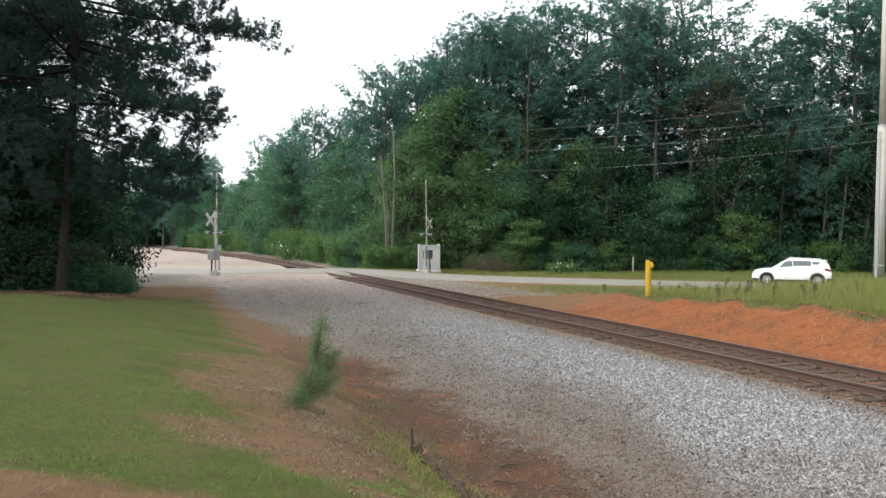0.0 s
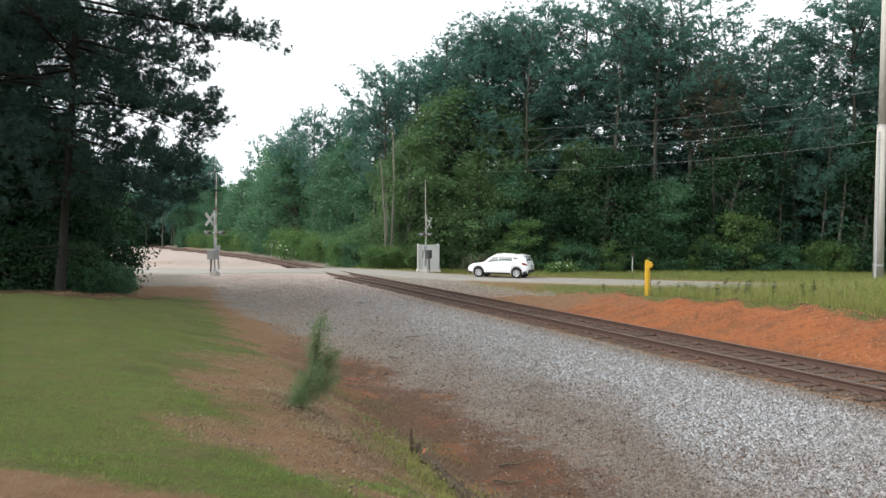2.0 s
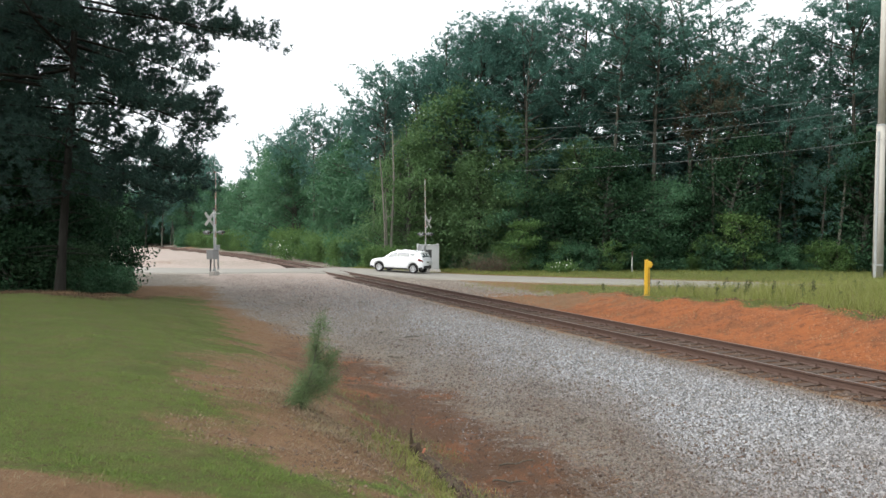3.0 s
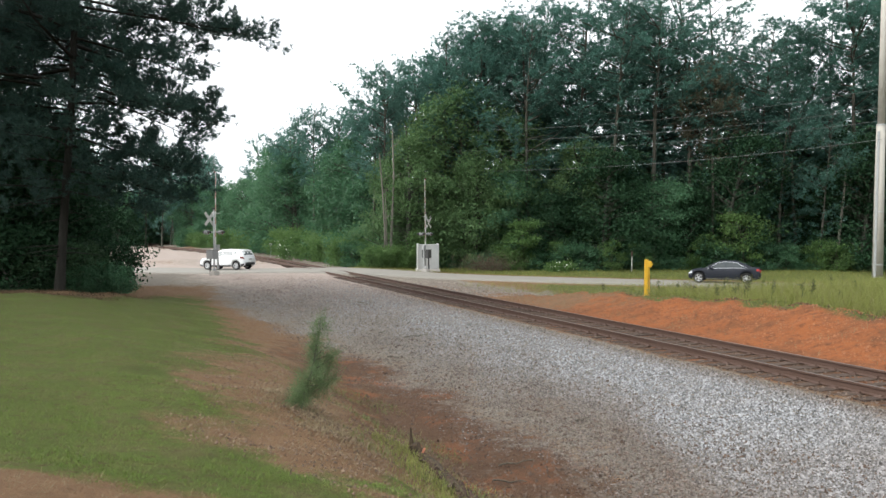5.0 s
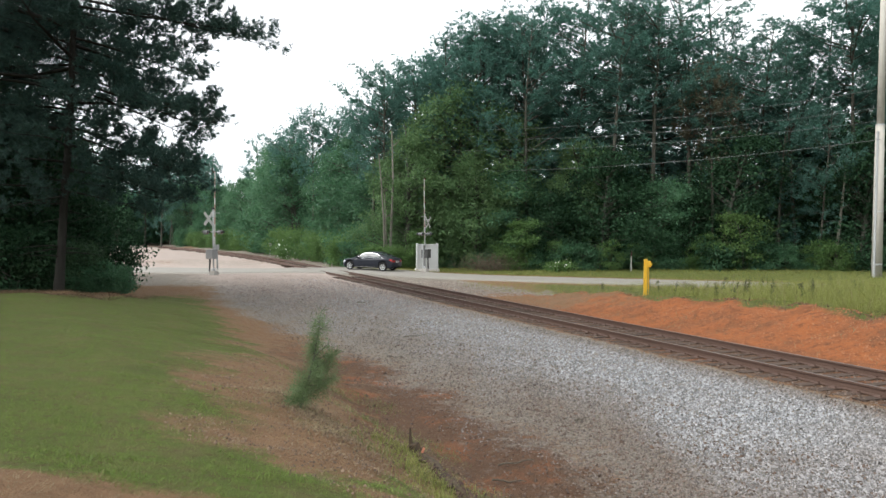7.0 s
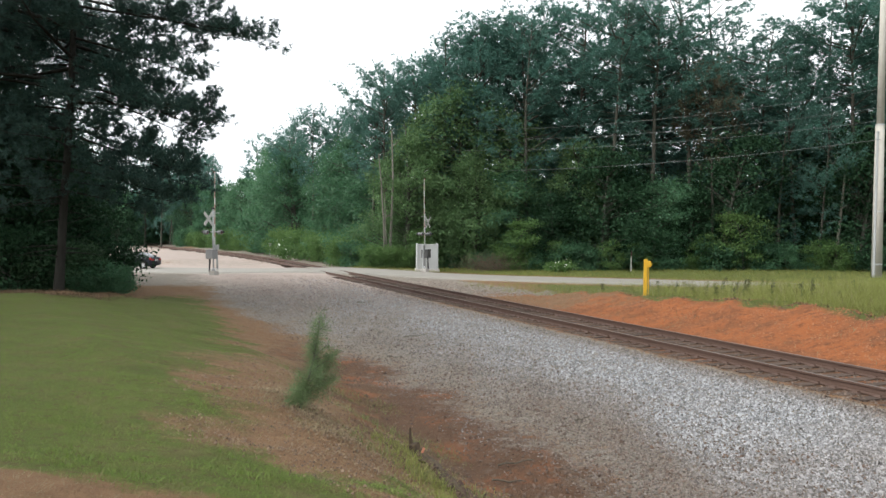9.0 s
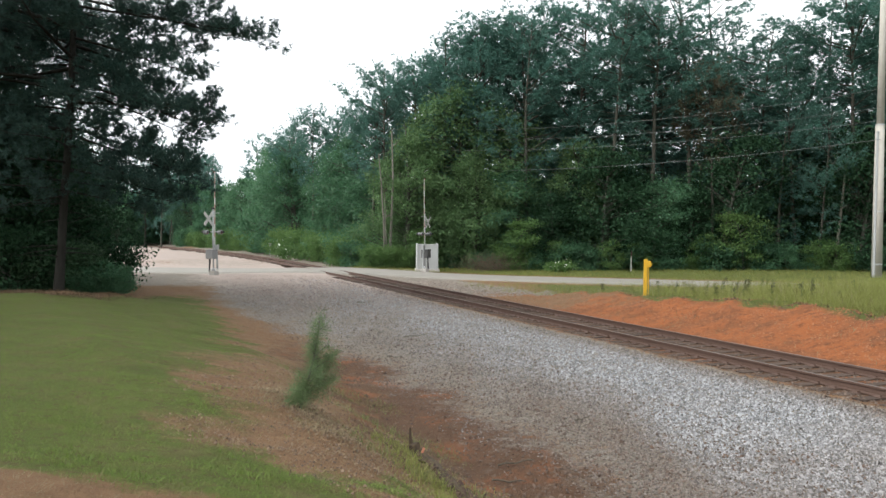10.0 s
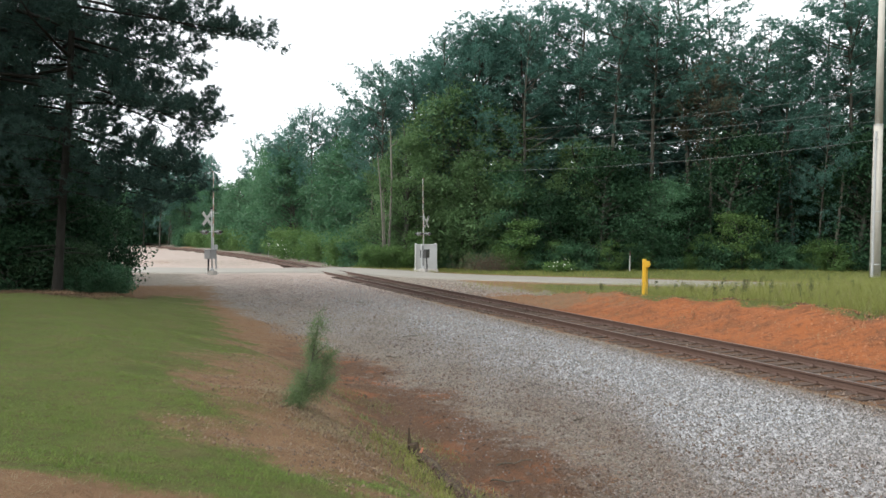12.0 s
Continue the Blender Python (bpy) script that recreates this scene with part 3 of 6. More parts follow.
def line_xy(s, r):
    return ROAD_AT[0] + ROAD_DIR[0] * s + 0.405 * r, ROAD_AT[1] + ROAD_DIR[1] * s + 0.915 * r


def wood_edge(s):
    """Offset of the wood's edge from the road: it opens to the right."""
    return 9.4 + 6.0 * smooth(-2, -24, s)
# ---------- the wood behind the road ----------
PINE_LABEL = "tall dark green pine with a bare lower trunk"
random.seed(5)


def pine_height(x):
    """The wood grows taller away from the crossing, with a dip by the pole."""
    return float(np.interp(x, [-12, -6, -2, 2, 5, 8, 24, 27.5, 31, 34, 60], [13, 16, 19, 21, 23, 26, 29, 24, 20.5, 28, 30]))


for row in range(5):
    s = 8.0 - 2 * row if row < 3 else 14.0
    while s > -70:
        r = wood_edge(s) + 3.2 + row * 4.2 + random.uniform(-1.5, 1.5)
        x, y = line_xy(s, r)
        if float(offset(np.array(x), np.array(y))) > 7:
            want = pine_height(x * 72 / y) * random.uniform(0.84, 1.05) * y / 72 * (1, 0.93, 0.67, 0.6, 0.54)[row]
            proto = random.choice(TALL if random.random() < (0.45, 0.6)[min(row, 1)] else SLIM) if row < 2 else FAR[0]
            put(proto, "pine_tree", x, y, want / top_of(proto), PINE_LABEL, "pines of the wood", wide=random.uniform(1.2, 1.5) if row < 2 else random.uniform(1.4, 1.8))
        s -= random.uniform(2.9, 4.6)
for row in range(2):
    s = 8.0
    while s > -62:
        r = wood_edge(s) + 0.9 + row * 3.6 + random.uniform(-0.8, 0.8)
        x, y = line_xy(s, r)
        if float(offset(np.array(x), np.array(y))) > 6:
            tall = min(1.0, pine_height(x) / 26)
            pick = random.random()
            if row == 0 and pick < 0.3:
                put(random.choice(SLIM), "pine_tree", x, y, random.uniform(0.55, 0.85) * tall, "young dark green pine at the wood's edge", "young pines at the wood's edge", wide=1.15)
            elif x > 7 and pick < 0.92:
                put(random.choice(DARK_LEAFY), "broadleaf_tree", x, y, random.uniform(0.6, 1.15) * tall, "broad-leaved tree at the wood's edge, shade put in leaf colour", "broad-leaved trees at the wood's edge")
            elif random.random() < (0.0 if x > 8 else 0.55):
                put(random.choice(OLIVE), "young_tree", x, y, random.uniform(0.7, 1.1) * tall, "olive-green young broad-leaved tree at the wood's edge", "young trees at the wood's edge")
            else:
                put(random.choice(LEAFY), "broadleaf_tree", x, y, random.uniform(0.6, 1.25) * tall, "dark green broad-leaved tree at the wood's edge", "broad-leaved trees at the wood's edge")
        s -= random.uniform(2.6, 4.2)
s = 6.0
while s > -60:
    r = wood_edge(s) - 0.3 + random.uniform(-0.7, 0.7)
    x, y = line_xy(s, r)
    if float(offset(np.array(x), np.array(y))) > 5:
        put(random.choice(SHRUB[:3]), "shrub", x, y, random.uniform(0.45, 0.95), "dense green shrub at the wood's edge", "shrubs at the wood's edge", "shrub")
    s -= random.uniform(1.3, 2.2)

for x, y, sc in [(-3.2, 69.5, 0.95), (-0.6, 71, 1.15), (2.2, 70.5, 1.3), (5.2, 71.5, 1.25), (-5.2, 71, 0.9), (12, 69.5, 0.9), (31, 70, 0.95)]:
    put(random.choice(OLIVE), "young_tree", x, y, sc, "tall olive-green broad-leaved tree at the wood's edge", "young trees at the wood's edge")

put(BROWNED, "pine_tree", 22.3, 66.4, 0.92, "pine with browned rusty needles among the green", "pines of the wood")
for x, y, sc in [(24.2, 64.3, 0.95), (20.8, 65.0, 0.6), (6.8, 66.8, 0.85), (13.5, 64.4, 0.5), (16.2, 64.8, 0.45), (29.5, 63.4, 0.5), (-2.0, 68.5, 0.7), (9.5, 65.8, 0.5)]:
    put(random.choice(SPRAY), "young_tree", x, y, sc, "light green young tree with spreading leafy sprays", "light young trees at the wood's edge")

s = 6.0
while s > -64:
    x, y = line_xy(s, wood_edge(s) + 9.5 + random.uniform(-1, 1))
    if float(offset(np.array(x), np.array(y))) > 9:
        put(FAR[1], "broadleaf_tree", x, y, random.uniform(0.5, 0.75), "dark undergrowth tree deep in the wood", "undergrowth trees", wide=1.3)
    s -= random.uniform(3.2, 4.6)
s = 4.0
while s > -70:
    x, y = line_xy(s, wood_edge(s) + 24 + random.uniform(-2, 2))
    if float(offset(np.array(x), np.array(y))) > 9:
        put(FAR[1], "background_tree", x, y, random.uniform(0.75, 0.95), "dark tree deep behind the wood's edge", "background trees", wide=1.4)
    s -= random.uniform(4.2, 6.0)

# beyond the crossing: shrubs and round trees on the far side of the bending track
y = 72.0
while y < 150:
    for k in range(2):
        x = float(track_x(y)) + (5.0 + 3.0 * k + random.uniform(-0.8, 1)) * 1.1
        put(SHRUB[1] if random.random() < 0.7 else SHRUB[0], "shrub", x, y, random.uniform(0.8, 1.3), "light green shrub beside the track", "shrubs beside the track", "shrub")
    y += random.uniform(2.0, 3.2)
for x, y, sc in [(-8.2, 88, 1.0), (-12.5, 93, 0.82), (-17.5, 99, 0.95), (-21.5, 106, 1.1), (-5.5, 80, 0.72), (-9.5, 99, 0.85), (-26, 116, 0.9), (-32.5, 126, 0.82), (-40, 138, 0.8), (-15, 110, 1.05), (-47, 150, 0.85), (-56, 160, 0.9)]:
    put(random.choice(ROUND), "broadleaf_tree", x, y, sc * random.uniform(0.95, 1.05), "round-crowned green broad-leaved tree beyond the crossing", "trees beyond the crossing")
for x, y, high, k in [(-15.6, 95, 18.4, 0), (-12.6, 96, 17.4, 1), (-18.6, 99, 16.2, 1), (-4.9, 73, 18.8, 0), (-6.6, 75, 16.8, 1), (-0.3, 74, 22.4, 0), (2.8, 77, 22.6, 1), (-2.7, 77.5, 21.0, 1), (5.6, 74, 23.4, 0), (8.6, 74.5, 25.6, 1)]:
    put(DOME[k], "pine_tree", x, y, high / top_of(DOME[k]), "tall pine with a domed crown beside the crossing", "pines by the crossing", wide=1.02)
y = 92.0
while y < 190:
    for k in range(3):
        x = float(track_x(y)) + (15 + 5.0 * k + random.uniform(-2, 2)) * 1.15
        proto = random.choice(FAR)
        put(proto, "background_tree", x, y, random.uniform(0.75, 1.1), "green tree behind the crossing's trees", "background trees")
    y += random.uniform(5, 8)
# far wood that closes the road's end
for k in range(64):
    y = random.uniform(165, 225)
    x = random.uniform(-0.62, -0.28) * y
    put(random.choice(FAR), "far_tree", x, y, random.uniform(0.85, 1.15), "dark far-off tree closing the view", "far trees")

for k in range(26):
    y = random.uniform(140, 168)
    put(FAR[0], "pine_tree", random.uniform(-0.46, -0.29) * y, y, random.uniform(0.75, 0.95), "far dark pine beyond the road's bend", "far trees")

for k in range(30):
    y = random.uniform(150, 172)
    put(FAR[1], "far_tree", random.uniform(-0.50, -0.36) * y, y, random.uniform(0.7, 1.0), "dark far-off tree closing the view", "far trees")

# ---------- pines beside the lawn, darkened in colour for shade ---
BOUGHS = [(13.0, -6, 5.6, -0.06, -0.01), (13.2, 24, 5.4, -0.02, 0.0), (11.7, 2, 6.9, -0.2, 0.0), (11.4, -10, 6.3, -0.2, 0.005), (10.7, 22, 4.8, -0.16, -0.02), (10.2, -16, 5.2, -0.27, -0.01),
          (9.2, 12, 5.5, -0.36, -0.012), (8.9, -24, 5.3, -0.36, -0.01), (8.6, -2, 5.4, -0.36, -0.012), (8.3, 28, 5.0, -0.32, -0.02),
          (6.8, 5, 5.0, -0.36, 0.0), (6.5, -14, 5.1, -0.32, -0.01), (6.1, 22, 4.8, -0.26, -0.02), (5.7, -28, 4.6, -0.22, -0.02), (5.2, 2, 4.3, -0.2, -0.03), (4.7, 16, 4.1, -0.1, -0.03), (4.3, -20, 3.9, -0.12, -0.03),
          (9.6, 62, 3.4, -0.2, -0.02), (8.2, -64, 3.4, -0.2, -0.02), (7.6, 50, 3.2, -0.2, -0.02), (10.6, -58, 3.4, -0.15, -0.02), (9.0, 80, 3.0, -0.2, 0.0), (7.2, -50, 3.0, -0.2, -0.02)]
BIG = [pine(200 + k, 24, 0.15 + 0.04 * k, 6.6, 60, (16.0, 13.0, 13.0)[k], (0.22, 0.28, 0.28)[k], (0.027, 0.034, 0.034)[k], SHADED_NEEDLES, SHADED_BARK, (0.075, 0.0, -0.03)[k], (16, 12, 12)[k], 8, 0.3, True, BOUGHS if k == 0 else (), 0.3, 0.1, 0.0072, k == 0) for k in range(3)]
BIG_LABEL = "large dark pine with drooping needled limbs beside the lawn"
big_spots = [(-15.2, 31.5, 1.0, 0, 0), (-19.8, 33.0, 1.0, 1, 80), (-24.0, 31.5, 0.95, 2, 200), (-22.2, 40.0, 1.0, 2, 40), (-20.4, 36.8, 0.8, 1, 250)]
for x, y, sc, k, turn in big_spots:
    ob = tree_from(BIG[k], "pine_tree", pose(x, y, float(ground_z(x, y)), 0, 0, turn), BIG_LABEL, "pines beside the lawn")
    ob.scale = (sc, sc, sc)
for x, y, sc in [(-14.5, 33.4, 0.5), (-13.9, 34.0, 0.46), (-15.1, 32.9, 0.4)]:
    put(SHRUB[0], "shrub", x, y, sc, "mid-green leafy shrub at the lawn's far corner", "shrubs by the lawn", "shrub")
# understory whose leaf colour holds the canopy's shade
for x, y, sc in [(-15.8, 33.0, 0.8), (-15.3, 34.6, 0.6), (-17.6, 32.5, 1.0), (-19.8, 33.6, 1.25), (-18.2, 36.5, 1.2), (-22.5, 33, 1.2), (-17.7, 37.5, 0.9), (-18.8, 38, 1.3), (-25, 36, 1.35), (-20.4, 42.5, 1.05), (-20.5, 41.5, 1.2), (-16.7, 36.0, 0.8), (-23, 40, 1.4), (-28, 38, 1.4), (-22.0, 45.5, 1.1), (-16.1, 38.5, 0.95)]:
    put(SHRUB[3] if sc < 0.9 else SHRUB[4], "shrub", x, y, sc, "shrub under the lawn's pines, shade put in leaf colour", "shrubs under the pines", "shrub")
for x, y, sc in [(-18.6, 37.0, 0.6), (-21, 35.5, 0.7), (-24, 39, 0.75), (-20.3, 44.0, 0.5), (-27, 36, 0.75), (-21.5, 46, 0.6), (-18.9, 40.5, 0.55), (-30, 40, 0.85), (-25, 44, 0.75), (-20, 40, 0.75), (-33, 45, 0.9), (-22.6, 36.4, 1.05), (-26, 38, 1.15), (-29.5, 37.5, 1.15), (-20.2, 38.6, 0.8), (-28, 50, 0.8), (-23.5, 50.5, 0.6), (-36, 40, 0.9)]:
    put(random.choice(DARK_LEAFY), "broadleaf_tree", x, y, sc * 1.15, "undergrowth tree beneath the lawn's pines, shade put in leaf colour", "undergrowth trees")
for x, y, sc in [(-20.0, 43.5, 0.5), (-22.5, 41, 0.55), (-26.5, 45, 0.6), (-31, 43, 0.65), (-24.5, 53, 0.55), (-30, 56, 0.65)]:
    put(random.choice(SLIM), "pine_tree", x, y, sc, "young dark pine behind the lawn's large pines", "pines beside the lawn")
# unseen pines added beside the camera to keep skylight off the understory
for x, y, sc, k, turn in [(-23.5, 23.0, 1.0, 1, 15), (-28, 27.5, 1.0, 2, 75), (-22, 15.5, 0.95, 1, 130), (-29, 20, 1.0, 2, 220), (-20.5, 8.5, 0.9, 1, 300), (-26.5, 12, 1.0, 2, 10), (-33, 27, 1.0, 1, 170), (-34, 16, 1.0, 1, 90)]:
    ob = tree_from(TALL[k], "pine_tree", pose(x, y, float(ground_z(x, y)), 0, 0, turn), BIG_LABEL, "pines beside the lawn")
    ob.scale = (sc, sc, sc)
# ---------- cars ----------
def paint(name, color, flake=0.0, rough=0.28, coat=0.8):
    m = Mat(name, rough)
    c = m.mix(m.math("MULTIPLY", m.noise(3, 4), 0.25), color, tuple(v * 0.8 for v in color))
    dust = m.math("MULTIPLY", m.noise(7, 5, 0.7), 0.05)
    m.color(m.mix(dust, c, (0.35, 0.3, 0.25)))
    m.set(Coat_Weight=coat, Coat_Roughness=0.08, Metallic=flake)
    if coat < 0.5:
        m.set(Specular_IOR_Level=0.18)
    return m.m


def glass_material(name, color=(0.012, 0.016, 0.018)):
    m = Mat(name, 0.06)
    m.color(m.mix(m.noise(2.5, 3), color, tuple(v * 2.2 for v in color)))
    m.set(IOR=1.5, Specular_IOR_Level=0.6)
    return m.m


WHITE_PAINT = paint("white_car_paint", (0.78, 0.79, 0.8))
NAVY_PAINT = paint("dark_blue_car_paint", (0.007, 0.011, 0.02), 0.0, 0.5, 0.1)
CAR_GLASS = glass_material("tinted_car_glass", (0.055, 0.066, 0.068))
SALOON_GLASS = glass_material("dark_car_glass", (0.022, 0.027, 0.028))
CLADDING = plain("black_plastic", (0.02, 0.02, 0.022), (0.04, 0.04, 0.042), 0.6, 0, 12)
TYRE = plain("tyre_rubber", (0.018, 0.018, 0.019), (0.035, 0.034, 0.033), 0.85, 0, 14, 0.2)
ALLOY = plain("alloy_rim", (0.5, 0.51, 0.52), (0.68, 0.69, 0.7), 0.4, 0.3, 9)
CHROME = plain("chrome_trim", (0.72, 0.73, 0.74), (0.85, 0.86, 0.87), 0.15, 1.0, 9)
LAMP_GLASS = plain("headlamp_glass", (0.5, 0.52, 0.55), (0.75, 0.77, 0.8), 0.12, 0.2, 20)
TAIL_RED = plain("tail_lamp_red", (0.13, 0.012, 0.012), (0.2, 0.02, 0.018), 0.2, 0, 20)
PLATE_WHITE = plain("number_plate_white", (0.6, 0.6, 0.58), (0.7, 0.7, 0.68), 0.5, 0, 20)


def brake_material():
    m = Mat("lit_brake_lamp", 0.25)
    m.color(m.mix(m.noise(20, 3), (0.22, 0.012, 0.012), (0.3, 0.025, 0.02)))
    m.set(Emission_Color=(1.0, 0.06, 0.04, 1.0), Emission_Strength=0.03)
    return m.m


BRAKE_RED = brake_material()


class Shape:
    """Side and plan curves of a car body, in metres; x points forwards."""

    def __init__(self, half_width, belt, roof, sill, axles, arch, ends):
        self.hw, self.belt_pts, self.roof_pts, self.sill_z = half_width, np.array(belt), np.array(roof), sill
        self.axles, self.arch, (self.rear, self.front) = axles, arch, ends

    def width(self, x):
        f = max(0.0, (x - (self.front - 0.75)) / 0.75)
        b = max(0.0, ((self.rear + 0.6) - x) / 0.6)
        return self.hw * (1 - 0.20 * f ** 2.3 - 0.13 * b ** 2.2)

    def belt(self, x):
        return float(np.interp(x, self.belt_pts[:, 0], self.belt_pts[:, 1]))

    def roof(self, x):
        return float(np.interp(x, self.roof_pts[:, 0], self.roof_pts[:, 1]))

    def low(self, x):
        z = self.sill_z + 0.10 * max(0.0, (x - self.front + 0.35) / 0.35) ** 2 + 0.14 * max(0.0, (self.rear + 0.45 - x) / 0.45) ** 2
        for a in self.axles:
            d = abs(x - a)
            if d < self.arch:
                z = max(z, 0.36 + math.sqrt(self.arch ** 2 - d * d) * 0.98)
        return z

    def stations(self, n=44):
        xs = set(np.linspace(self.rear, self.front, n))
        for a in self.axles:
            xs |= {a + self.arch * math.cos(t) for t in np.linspace(0, math.pi, 15)}
            xs |= {a - self.arch - 0.004, a + self.arch + 0.004}
        return sorted(x for x in xs if self.rear <= x <= self.front)

    def section(self, x):
        w, b, lo = self.width(x), self.belt(x), self.low(x)
        mid = lo + (b - lo) * 0.5
        return [(w * 0.72, lo), (w * 0.965, lo + 0.012), (w * 0.995, lo + 0.06 * (b - lo) + 0.02), (w, mid), (w * 0.99, lo + 0.74 * (b - lo)), (w * 0.965, b - 0.045), (w * 0.915, b - 0.005), (w * 0.6, b + 0.022), (0.0, b + 0.035)]

    def shell(self, bm):
        rows = []
        for x in self.stations():
            half = self.section(x)
            full = [(-y, z) for y, z in half] + [(y, z) for y, z in half[-2::-1]]
            rows.append([bm.verts.new((x, y, z)) for y, z in full])
        for a, b in zip(rows, rows[1:]):
            for i in range(len(a) - 1):
                bm.faces.new((a[i], a[i + 1], b[i + 1], b[i]))
        bm.faces.new(rows[0])
        bm.faces.new(rows[-1][::-1])
        bmesh.ops.recalc_face_normals(bm, faces=bm.faces)
        return bm

    def cabin_point(self, x, t, side):
        """t: 0 at the belt, 1 at the roof's edge."""
        w, b = self.width(x), self.belt(x)
        h = max(0.0, self.roof(x) - 0.05 - b)
        k = h / 0.6
        lean = 0.21 * k * t ** 1.25
        return Vector((x, side * (w * 0.93 - lean), b - 0.015 + (h + 0.015) * t))

    def roof_point(self, x, v):
        """v: -1 to 1 across the roof."""
        e = self.cabin_point(x, 1.0, 1)
        crown = max(0.0, self.roof(x) - e.z) * (1 - abs(v) ** 2.6)
        return Vector((x, e.y * v, e.z + crown))

    def cabin(self, bm, x0, x1, n=34):
        rows = []
        for x in np.linspace(x0, x1, n):
            left = [self.cabin_point(x, t, -1) for t in (0, 0.3, 0.6, 0.85)]
            top = [self.roof_point(x, v) for v in (-1, -0.9, -0.6, 0, 0.6, 0.9, 1)]
            right = [self.cabin_point(x, t, 1) for t in (0.85, 0.6, 0.3, 0)]
            rows.append([bm.verts.new(p) for p in left + top + right])
        for a, b in zip(rows, rows[1:]):
            for i in range(len(a) - 1):
                bm.faces.new((a[i], a[i + 1], b[i + 1], b[i]))
        bmesh.ops.recalc_face_normals(bm, faces=bm.faces)
        return bm

    def side_panel(self, bm, side, xlow, xhigh, t0, t1, off=0.008):
        """A pane on the cabin's side; its ends slant from xlow to xhigh."""
        grid = []
        for t in np.linspace(t0, t1, 6):
            g = (t - t0) / (t1 - t0)
            a, b = xlow[0] + (xhigh[0] - xlow[0]) * g, xlow[1] + (xhigh[1] - xlow[1]) * g
            row = []
            for x in np.linspace(a, b, 9):
                p = self.cabin_point(x, t, side)
                row.append(bm.verts.new(p + Vector((0, side * off, 0.003))))
            grid.append(row)
        for a, b in zip(grid, grid[1:]):
            for i in range(len(a) - 1):
                bm.faces.new((a[i], a[i + 1], b[i + 1], b[i]))
        bmesh.ops.recalc_face_normals(bm, faces=bm.faces)
        return bm

    def screen(self, bm, x0, x1, wide=0.88, off=0.008):
        grid = []
        d = 1 if x1 > x0 else -1
        for x in np.linspace(x0, x1, 8):
            grid.append([bm.verts.new(self.roof_point(x, v) + Vector((off * d, 0, off))) for v in np.linspace(-wide, wide, 9)])
        for a, b in zip(grid, grid[1:]):
            for i in range(len(a) - 1):
                bm.faces.new((a[i], a[i + 1], b[i + 1], b[i]))
        bmesh.ops.recalc_face_normals(bm, faces=bm.faces)
        return bm

    def strip(self, bm, side, x0, x1, f0, f1, off=0.006, n=14, depth=0.0):
        """A band on the flank between two shares of the body's height."""
        grid = []
        for x in np.linspace(x0, x1, n):
            sec = self.section(x)[1:7]
            zs = [q[1] for q in sec]
            ys = [q[0] for q in sec]
            row = []
            for f in np.linspace(f0, f1, 4):
                z = zs[0] + (zs[-1] - zs[0]) * f
                row.append(bm.verts.new((x, side * (float(np.interp(z, zs, ys)) + off), z)))
            grid.append(row)
        for a, b in zip(grid, grid[1:]):
            for i in range(len(a) - 1):
                bm.faces.new((a[i], a[i + 1], b[i + 1], b[i]))
        bmesh.ops.recalc_face_normals(bm, faces=bm.faces)
        return bm


def wheel_meshes(radius, width, spokes, twin):
    bm = bmesh.new()
    prof = [(0.66, -0.5), (0.93, -0.5), (1.0, -0.36), (1.0, 0.36), (0.93, 0.5), (0.66, 0.5), (0.62, 0.3), (0.62, -0.3)]
    seg = 36
    rings = [[bm.verts.new((p * radius * math.cos(a), q * width, p * radius * math.sin(a))) for p, q in prof] for a in np.linspace(0, 2 * math.pi, seg, endpoint=False)]
    for i in range(seg):
        a, b = rings[i], rings[(i + 1) % seg]
        for j in range(len(prof)):
            k = (j + 1) % len(prof)
            bm.faces.new((a[j], a[k], b[k], b[j]))
    bmesh.ops.recalc_face_normals(bm, faces=bm.faces)
    tyre = bm
    rim = bmesh.new()
    bmesh.ops.create_cone(rim, cap_ends=True, segments=20, radius1=radius * 0.15, radius2=radius * 0.15, depth=width * 0.98, matrix=pose(0, 0, 0, 90, 0, 0))
    lip = [(0.665, -0.5), (0.665, 0.5), (0.60, 0.46), (0.60, -0.46)]
    rings = [[rim.verts.new((p * radius * math.cos(a), q * width, p * radius * math.sin(a))) for p, q in lip] for a in np.linspace(0, 2 * math.pi, 30, endpoint=False)]
    for i in range(30):
        a, b = rings[i], rings[(i + 1) % 30]
        for j in range(4):
            rim.faces.new((a[j], a[(j + 1) % 4], b[(j + 1) % 4], b[j]))
    for k in range(spokes):
        for dt in ((-9, 9) if twin else (0,)):
            a = 360 / spokes * k + dt
            m = pose(0, 0, 0, 0, a, 0)
            c = m @ Vector((radius * 0.37, 0, 0))
            add_box(rim, (radius * 0.5, width * 0.9, radius * (0.07 if twin else 0.13)), tuple(c), (0, a, 0))
    bmesh.ops.recalc_face_normals(rim, faces=rim.faces)
    return tyre, rim


def finish(bm, name, mat, shade=True):
    me = bpy.data.meshes.new(name)
    bm.to_mesh(me)
    bm.free()
    me.materials.append(mat)
    me.polygons.foreach_set("use_smooth", np.full(len(me.polygons), shade))
    return me


DISC_DARK = plain("dark_wheel_well", (0.01, 0.01, 0.011), (0.02, 0.02, 0.02), 0.9, 0, 9)


